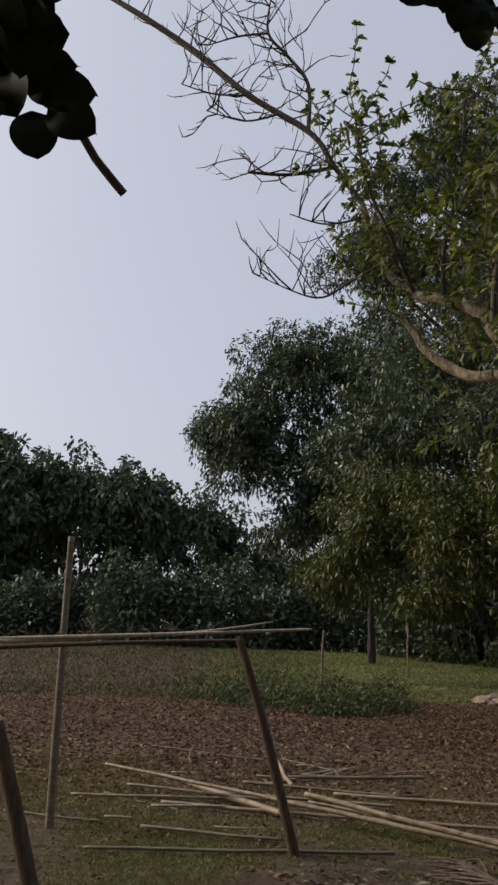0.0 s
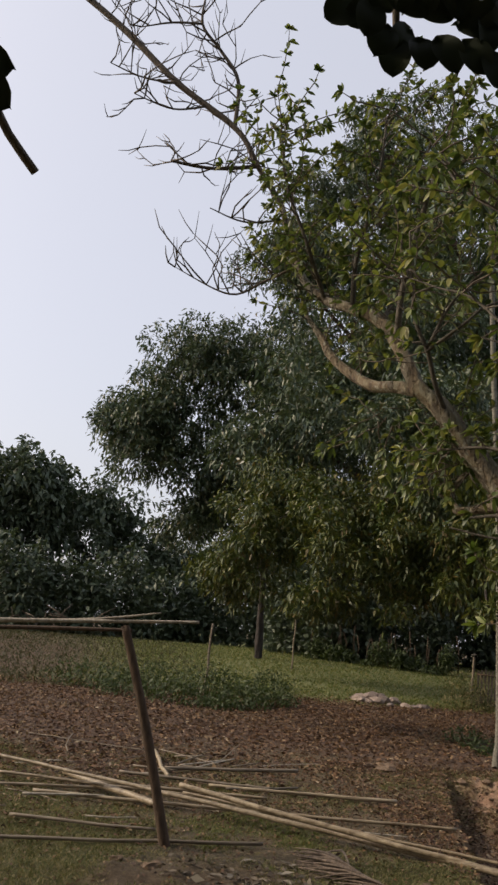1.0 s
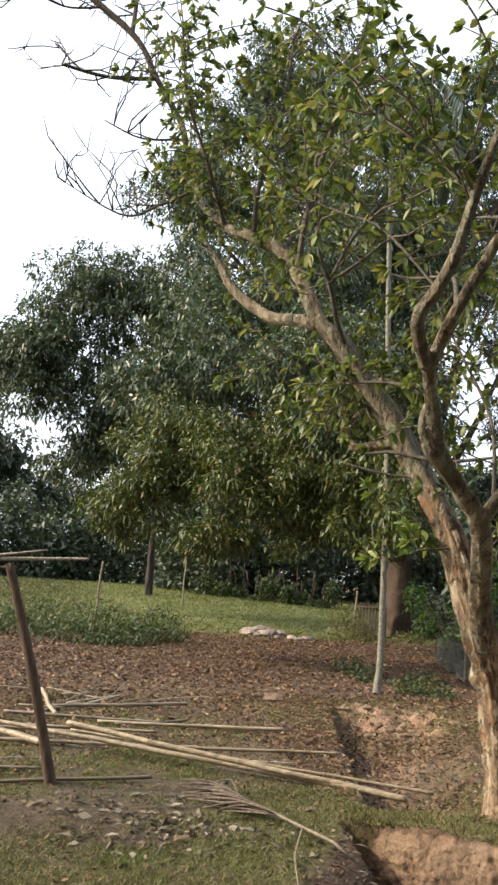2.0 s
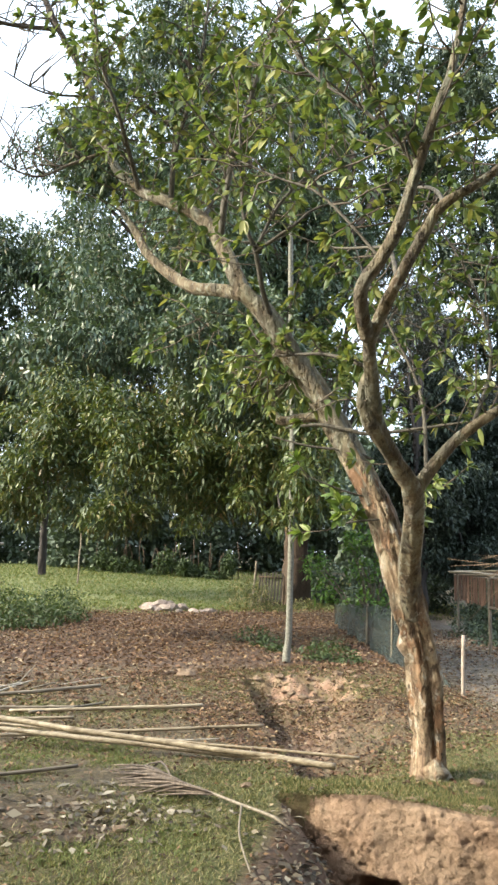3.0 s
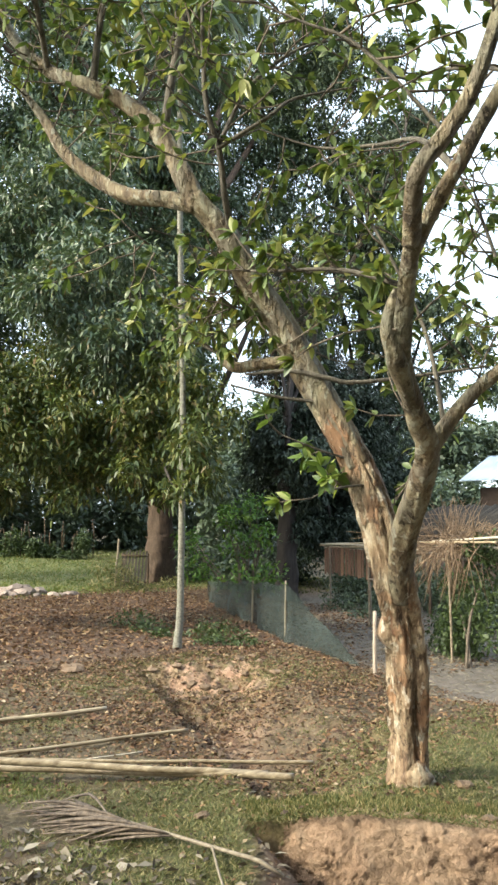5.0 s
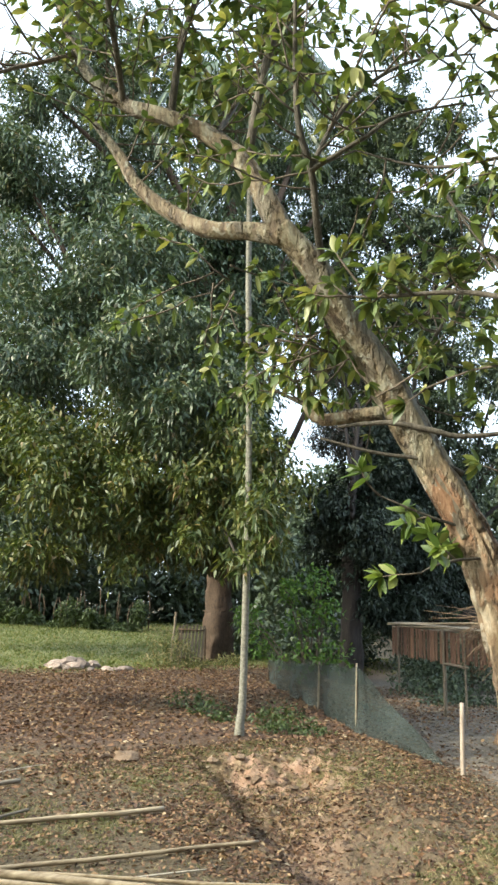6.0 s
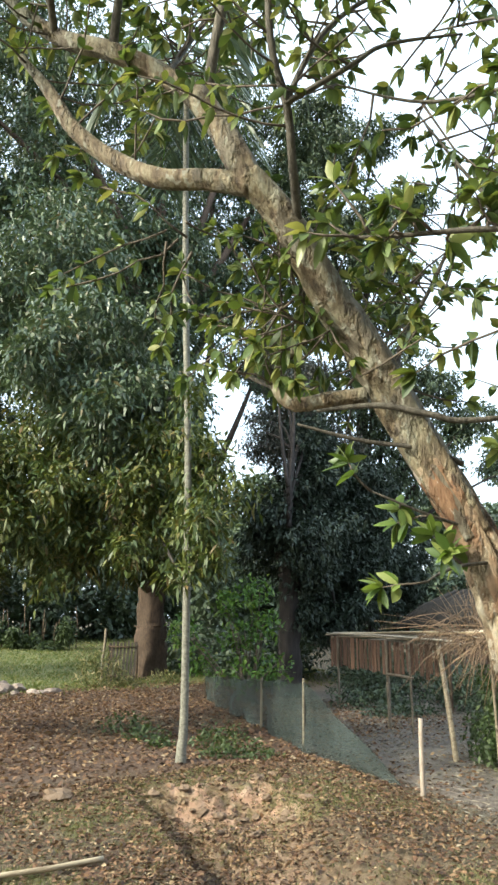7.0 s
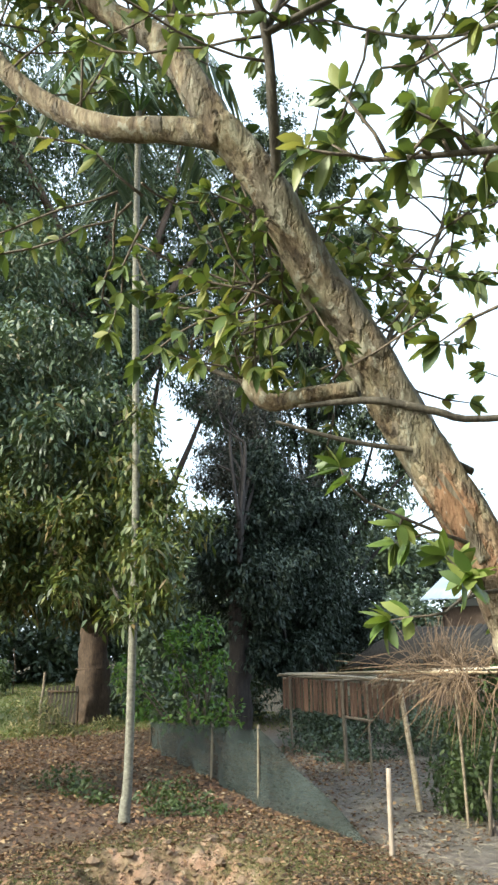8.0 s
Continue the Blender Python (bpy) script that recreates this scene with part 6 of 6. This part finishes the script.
shrub((13.2, 12.6, -0.3), "dark bushes crowding behind the pen", [(12.6, 13.2, 0.2, 0.9, 0.8, 0.6), (13.4, 12.3, 0.2, 0.9, 0.8, 0.6), (12.4, 11.2, 0.1, 0.8, 0.8, 0.5), (11.6, 9.8, 0.1, 0.8, 0.8, 0.5), (10.9, 8.6, 0.0, 0.8, 0.8, 0.5), (14.4, 14.2, 0.3, 1.0, 0.8, 0.7), (13.2, 14.4, 0.3, 1.0, 0.8, 0.7)], 13000, 0.085, 0.038, MAT["wood_leaf"], 6, 19)
shrub((12.5, 20.0, 0), "dark bushes in the shade of the big trees", [(11.6, 19.6, 0.5, 0.8, 0.7, 0.8), (12.8, 19.0, 0.5, 0.9, 0.7, 0.8), (13.8, 18.0, 0.5, 0.9, 0.8, 0.8), (14.8, 18.6, 0.6, 1.0, 0.8, 0.9), (16.2, 17.6, 0.6, 1.0, 0.8, 0.9), (12.2, 17.2, 0.2, 0.7, 0.6, 0.5), (11.0, 16.8, 0.2, 0.5, 0.5, 0.5)], 8000, 0.16, 0.07, MAT["wood_leaf"], 5, 20)
shrub((9.6, 11.6, -0.3), "dark weeds inside the pen", [(11.6, 12.6, -0.2, 1.0, 0.9, 0.35), (12.2, 13.6, -0.1, 0.9, 0.7, 0.5), (11.0, 11.6, -0.25, 0.9, 0.7, 0.2)], 3600, 0.09, 0.04, MAT["wood_leaf"], 0, 10, "weeds")
shrub((9.6, 29.6, 0.6), "broad-leaved plants by the far fence", [(9.2, 29.8, 1.1, 0.7, 0.4, 0.5), (10.3, 29.2, 1.1, 0.6, 0.4, 0.6), (8.2, 30.0, 1.0, 0.7, 0.4, 0.5)], 500, 0.5, 0.16, MAT["wood_leaf"], 3, 14)
shrub((9.2, 27.6, 0.5), "rank green weeds half hiding the far stakes", [(7.0 + 0.5 * k, 28.9 - 0.33 * k + 0.2 * (k % 2), 0.5 + 0.16 * (k * 7 % 4), 0.3 + 0.12 * (k % 3), 0.35, 0.22 + 0.1 * (k * 3 % 4)) for k in range(10)], 4200, 0.2, 0.05, MAT["weed_leaf"], 0, 15, "weeds")
for k, (x0, x1, y, h) in enumerate(((-24, -4, 38, 3.6), (-6, 9, 34, 4.0), (6, 22, 30, 4.4), (16, 36, 25, 3.6))):
    g = random.Random(60 + k)
    n = int((x1 - x0) / 1.3)
    shrub(((x0 + x1) / 2, y, 0), "dense undergrowth along the edge of the wood, leaf colour paled for haze", [(x0 + (x1 - x0) * (i + 0.5) / n, y + g.uniform(-1, 1), h * g.uniform(0.3, 0.6), 1.2, 1.0, h * g.uniform(0.5, 0.9)) for i in range(n)], 1900 * n, 0.3, 0.16, MAT["far_leaf"], 4, 70 + k)


# ---- tree over the path, behind the camera ----
def build_shade_tree():
    r = random.Random(77)
    base = Vector((-1.9, -1.9, 0))
    t = thing("tree", base, "tree with large leathery round leaves hanging over the path", "tree")
    Shape().tube([(-1.95, -1.9, -0.2), (-1.9, -1.9, 0.2), (-1.8, -1.8, 1.6), (-1.7, -1.6, 3.0), (-1.5, -1.2, 4.4)], [0.3, 0.22, 0.19, 0.16, 0.08], 14, 0.1, 0.2, 3).done("trunk", MAT["mango_bark"], t)
    Shape().tube([(-1.75, -1.7, 2.3), (-1.3, -0.6, 3.0), (-0.75, 0.5, 2.85), (-0.48, 1.02, 2.56), (-0.39, 1.2, 2.35), (-0.30, 1.27, 2.25)], [0.05, 0.035, 0.02, 0.012, 0.009, 0.009], 9, 0.05, 0.15, 5).done("branch", MAT["twig"], t)
    Shape().tube([(-1.7, -1.65, 2.7), (-0.7, -0.5, 3.5), (0.1, 0.5, 3.2), (0.36, 1.05, 2.8), (0.42, 1.18, 2.62)], [0.05, 0.035, 0.02, 0.01, 0.006], 9, 0.05, 0.15, 6).done("branch", MAT["twig"], t)
    Shape().tube([(-1.7, -1.6, 3.0), (-2.6, -0.6, 3.8), (-3.2, 0.4, 4.4)], [0.06, 0.04, 0.015], 9, 0.1, 0.15, 7).done("branch", MAT["twig"], t)
    left = [((-0.50, 1.12, 2.52), (0.5, 0, 0.3)), ((-0.50, 1.10, 2.46), (0.9, 0.1, 0.15)), ((-0.47, 1.14, 2.43), (1, 0, 0.0)), ((-0.46, 1.16, 2.40), (0.9, 0, -0.25)), ((-0.44, 1.18, 2.39), (0.8, 0.1, 0.1)), ((-0.46, 1.2, 2.37), (0.2, 0.1, -1)),
            ((-0.52, 1.16, 2.38), (-0.4, 0, -0.9)), ((-0.56, 1.12, 2.44), (-0.6, 0, -0.6)), ((-0.5, 1.16, 2.44), (0.2, 0, -0.8)), ((-0.53, 1.12, 2.5), (-0.5, 0, 0.1)), ((-0.55, 1.1, 2.54), (0.3, 0, 0.6)), ((-0.42, 1.19, 2.37), (0.6, 0, -0.35)), ((-0.6, 1.08, 2.5), (0.1, 0, -0.8)), ((-0.58, 1.1, 2.4), (-0.2, 0.1, -0.6))]
    left += [((-0.66 + 0.022 * k, 1.06 - 0.02 * (k % 3), 2.5 + 0.04 * (k % 5)), (0.6 * math.cos(k * 2.1), 0.1, 0.8 * math.sin(k * 1.7))) for k in range(7)]
    left += [((-0.68 + 0.02 * k, 1.02, 2.6 + 0.03 * (k % 4)), (0.5 * math.cos(k * 1.3), 0, 0.7 * math.sin(k * 2.3))) for k in range(8)]
    for gz in range(6):
        for gx in range(4):
            if gx < 1.2 + gz * 0.5:
                left.append(((-0.66 + 0.062 * gx + r.uniform(-0.01, 0.01), 1.1 + r.uniform(-0.03, 0.03), 2.36 + 0.055 * gz), (r.uniform(-0.6, 0.8), 0, r.uniform(-0.9, 0.3))))
    right = [((0.29, 1.14, 2.66), (-0.5, 0, -0.3)), ((0.34, 1.15, 2.64), (-0.3, 0, -1)), ((0.37, 1.17, 2.63), (-0.05, 0, -1)), ((0.41, 1.16, 2.63), (0.2, 0, -1)), ((0.45, 1.15, 2.63), (0.5, 0, -0.9)), ((0.33, 1.15, 2.66), (-0.9, 0, -0.4)), ((0.40, 1.17, 2.66), (-0.5, 0, -0.7)),
             ((0.50, 1.13, 2.62), (0.5, 0, -0.8)), ((0.55, 1.12, 2.60), (0.3, 0, -1)), ((0.48, 1.14, 2.66), (0.9, 0, -0.2)), ((0.36, 1.14, 2.7), (-0.4, 0, 0.4)), ((0.44, 1.14, 2.7), (0.4, 0, 0.5)), ((0.58, 1.1, 2.64), (0.6, 0, -0.5))]
    left += [((-0.66 + 0.05 * (k % 5), 1.12, 2.46 + 0.05 * (k // 5)), (r.uniform(-0.7, 0.7), 0, r.uniform(-0.8, 0.6))) for k in range(25) if k % 5 < 1.5 + k // 5]
    for gz in range(6):
        for gx in range(4):
            if gx < 2 or gz < 4:
                left.append(((-0.575 + 0.042 * gx, 1.1, 2.63 - 0.05 * gz), (r.uniform(-0.5, 0.5), 0, -0.8)))
    left = [((x - 0.026, y, z + 0.014), d) for (x, y, z), d in left]
    right = [((x + 0.045, y, z + 0.018), d) for (x, y, z), d in right]
    right += [((0.34 + 0.05 * (k % 7) + r.uniform(-0.01, 0.01), 1.13, 2.70 + 0.055 * (k // 7)), (r.uniform(-0.7, 0.7), 0, r.uniform(-0.9, 0.2))) for k in range(21)]
    for k, (p, d) in enumerate(left + right):
        L, W = (r.uniform(0.10, 0.13), r.uniform(0.085, 0.10)) if k < len(left) else (r.uniform(0.085, 0.105), r.uniform(0.06, 0.075))
        m = Vector(d).normalized()
        face = Vector((r.gauss(0, 0.3), -1, r.gauss(-0.5, 0.3))).normalized()
        across = m.cross(face).normalized()
        s = Shape()
        n = 9
        for i in range(n + 1):
            u = i / n
            w = W * 0.5 * math.sin(math.pi * min(1, u ** 0.9)) ** 0.55 if 0 < i < n else 0.001
            c = Vector(p) + m * L * u + face * 0.02 * math.sin(u * 3)
            for sx in (-1, 0, 1):
                s.v.append(c + across * w * sx + face * (0.012 * abs(sx)))
        for i in range(n):
            for k in range(2):
                a = i * 3 + k
                s.f.append((a, a + 1, a + 4, a + 3))
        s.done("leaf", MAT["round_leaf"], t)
    # unseen crown, added overhead and behind to hold back skylight
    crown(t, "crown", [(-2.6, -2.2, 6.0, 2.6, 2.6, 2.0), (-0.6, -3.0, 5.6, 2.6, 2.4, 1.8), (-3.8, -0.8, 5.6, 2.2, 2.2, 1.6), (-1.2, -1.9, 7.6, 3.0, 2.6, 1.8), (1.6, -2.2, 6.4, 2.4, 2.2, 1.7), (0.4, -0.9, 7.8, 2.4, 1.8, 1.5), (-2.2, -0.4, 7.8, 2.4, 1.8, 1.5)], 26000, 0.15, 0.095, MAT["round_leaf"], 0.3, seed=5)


MAT["field_grass"] = leafy("field_grass", [(0.0, (0.085, 0.115, 0.034)), (0.6, (0.15, 0.175, 0.058)), (1.0, (0.27, 0.24, 0.11))], 0.7, 0.35)
MAT["dry_grass"] = leafy("dry_brown_grass", [(0.0, (0.04, 0.048, 0.018)), (0.6, (0.075, 0.078, 0.034)), (1.0, (0.14, 0.115, 0.06))], 0.8, 0.2)
MAT["straw"] = leafy("grey_straw", [(0.0, (0.11, 0.09, 0.07)), (1.0, (0.3, 0.26, 0.21))], 0.8, 0.1)
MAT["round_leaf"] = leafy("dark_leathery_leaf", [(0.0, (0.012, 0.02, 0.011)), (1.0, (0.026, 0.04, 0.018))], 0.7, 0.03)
build_shade_tree()


# ---- litter and grass ----
def scatter(n, x0, x1, y0, y1, seed, keep):
    g = np.random.default_rng(seed)
    x, y = g.uniform(x0, x1, n), g.uniform(y0, y1, n)
    ok = g.random(n) < keep(x, y)
    x, y = x[ok], y[ok]
    return x, y, height(x, y), g


def litter_mesh(name, n, box, seed, keep, size, label, mat, curl=0.25, slim=(0.32, 0.55)):
    x, y, z, g = scatter(n, *box, seed, keep)
    m = len(x)
    P = np.stack([x, y, z + g.uniform(0.004, 0.02, m)], 1)
    D = g.normal(size=(m, 3)) * np.array([[1, 1, 0.22]]) + np.array([[0, 0, 0.12]])
    s = g.uniform(*size, m)
    v, f = leaves(P, D, s, s * g.uniform(*slim, m), curl, lean=True)
    tagged(mesh_object(name, v, f, mat), label, "dead leaves", kind="stuff")


def dense(x, y):
    return np.clip(0.25 + 0.75 * smoothstep(7.8, 10.5, y - 0.25 * x + 1.0) + 0.25 * lumps(x, y, 1.1, 11) - smoothstep(-0.1, 0.2, inside(x, y, PIT)) * 0.1, 0.04, 1) * (1 - smoothstep(17.0, 19.5, y + 0.1 * x))


litter_mesh("dead_leaves", 120000, (-8.5, 11.5, 7.0, 19.0), 91, dense, (0.038, 0.082), "dense carpet of reddish-brown dead leaves", MAT["litter"])
litter_mesh("dead_leaves", 75000, (-2.5, 6.2, 2.6, 9.0), 92, lambda x, y: np.clip(0.3 + 0.6 * lumps(x, y, 1.6, 13) + 0.4 * smoothstep(4.6, 6.5, y), 0.05, 1), (0.014, 0.045), "scattered small dry leaves on thin grass", MAT["litter"])
litter_mesh("dead_leaves", 6000, (1.2, 4.2, 1.8, 4.1), 93, lambda x, y: smoothstep(-0.05, 0.3, inside(x, y, PIT)), (0.025, 0.075), "grey-brown leaves gathered on the pit floor", MAT["grey_litter"])
litter_mesh("dead_leaves", 900, (0.2, 1.7, 3.9, 4.9), 94, lambda x, y: np.exp(-((x - 0.9) ** 2 + (y - 4.35) ** 2) * 3), (0.03, 0.06), "pale curled leaves by the dry frond", MAT["grey_litter"])
litter_mesh("dead_leaves", 260, (0.3, 1.9, 3.6, 4.9), 97, lambda x, y: np.exp(-((x - 1.05) ** 2 / 0.25 + (y - 4.35) ** 2 / 0.2)), (0.05, 0.11), "large pale grey leaves lying round the dry frond", MAT["straw"])
def bare_face(x, y):
    """The raw end of the trench, where few leaves lie."""
    along, off = trench(x, y)
    e = along + 0.28 * off
    return smoothstep(3.7, 4.0, e) * (1 - smoothstep(4.5, 4.7, e)) * smoothstep(0.3, 0.45, off) * (1 - smoothstep(1.15, 1.4, off))


litter_mesh("dead_leaves", 42000, (2.2, 6.0, 4.6, 8.9), 96, lambda x, y: (1 - 0.8 * bare_face(x, y)) * np.clip(0.5 + 0.8 * lumps(x, y, 2.2, 16) + 0.5 * smoothstep(0.0, 0.4, inside(x, y, DUG)), 0.05, 1) * (1 - smoothstep(0.2, 0.6, inside(x, y, GARDEN))), (0.018, 0.052), "curled brown leaves gathered in the shallow trench", MAT["litter"])
litter_mesh("straw", 26000, (4.8, 12.0, 4.5, 15.0), 95, lambda x, y: smoothstep(0.1, 0.8, inside(x, y, GARDEN)) * 0.9, (0.05, 0.15), "pale straw and husks strewn over the garden", MAT["straw"], slim=(0.05, 0.12))


def build_grass():
    """Short turf near the walk, taller tufts farther off."""
    def near_keep(x, y):
        bare = np.maximum(smoothstep(0.0, 0.1, inside(x, y, PIT)), 0.6 * smoothstep(-0.05, 0.08, inside(x, y, DUG)))
        mound = np.exp(-(((x - 2.9) / 0.9) ** 2 + ((y - 4.4) / 0.55) ** 2))
        patch = np.clip(0.6 + 1.9 * lumps(x, y, 1.3, 12) + 1.0 * lumps(x, y, 7, 14) + 0.8 * lumps(x, y, 19, 15) - 0.4 * smoothstep(6.5, 9.0, y) - 0.35 * smoothstep(2.4, 3.0, x) * smoothstep(4.8, 5.4, y) - 1.5 * np.exp(-(((x - 0.25) / 0.55) ** 2 + ((y - 4.55) / 0.4) ** 2)), 0.03, 1)
        return np.clip(np.maximum(patch, mound * 1.2) * (1 - bare), 0, 1)
    for name, n, box, seed, keep, size, w, lab in (
            ("turf", 620000, (-2.2, 5.2, 2.8, 8.8), 101, near_keep, (0.012, 0.04), 0.0034, "thin short grass, green and straw-coloured"),
            ("turf", 70000, (-2, 16, 16.5, 33), 102, lambda x, y: smoothstep(17.0, 20, y + 0.12 * x) * smoothstep(-2.0, 1.5, x), (0.05, 0.12), 0.02, "taller green grass of the far field"),
            ("turf", 160000, (-2.2, 2.0, 2.8, 6.4), 104, lambda x, y: smoothstep(0.12, 0.4, lumps(x, y, 1.5, 21) + 0.4 * lumps(x, y, 6, 22) - 1.5 * np.exp(-(((x - 0.25) / 0.55) ** 2 + ((y - 4.55) / 0.4) ** 2))) * (1 - smoothstep(-0.1, 0.0, inside(x, y, PIT))), (0.015, 0.045), 0.004, "lush green grass patches by the path"),
            ("turf", 60000, (-16, 3.5, 16.5, 38), 103, lambda x, y: 1 - smoothstep(1.0, 4.0, x), (0.06, 0.16), 0.02, "dull dry grass under the far wood")):
        x, y, z, g = scatter(n, *box, seed, keep)
        m = len(x)
        d = g.normal(size=(m, 3)) * np.array([[0.7, 0.7, 0.1]]) + np.array([[0, 0, 0.8]])
        d = unit(d) * g.uniform(*size, (m, 1))
        a = g.uniform(0, 6.28, m)
        s = np.stack([np.cos(a), np.sin(a), 0 * a], 1) * w
        P = np.stack([x, y, z - 0.003], 1)
        v = np.stack([P - s, P + s, P + d * np.array([[1.4, 1.4, 0.9]])], 1).reshape(-1, 3)
        f = np.arange(m)[:, None] * 3 + np.array([[0, 1, 2]])
        tagged(mesh_object(name, v, f, MAT[{101: "grass", 102: "field_grass", 103: "dry_grass", 104: "field_grass"}[seed]]), lab, "grass", kind="stuff")

    g = np.random.default_rng(106)
    pts, _ = spline([Vector((x, y, 0)) for x, y in BANK_LINE], [0] * 7, 0.004)
    v, f = [], []
    for i in range(2, len(pts) - 1):
        p, d = pts[i], (pts[i + 1] - pts[i - 1]).normalized()
        out = Vector((d.y, -d.x, 0))
        top = float(height(p.x - out.x * 0.12, p.y - out.y * 0.12)) + 0.004
        shag = 0.5 + 0.5 * noise.noise(p * 7)
        for _k in range(16):
            o = g.uniform(-0.2, 0.01 + 0.12 * shag)
            b = Vector((p.x, p.y, top)) + out * o + d * g.uniform(-0.01, 0.01)
            lean = out * g.normal(0.25 if o > -0.03 else 0.0, 0.5) + d * g.normal(0, 0.5) + Vector((0, 0, 0.7 if o < -0.02 else 0.2))
            tip, wide = b + lean.normalized() * g.uniform(0.015, 0.045), d * 0.0035
            n = len(v)
            v += [b - wide, b + wide, tip]
            f.append((n, n + 1, n + 2))
    tagged(mesh_object("turf", v, f, MAT["grass"]), "short grass overhanging the lip of the clay bank", "grass", kind="stuff")


build_grass()
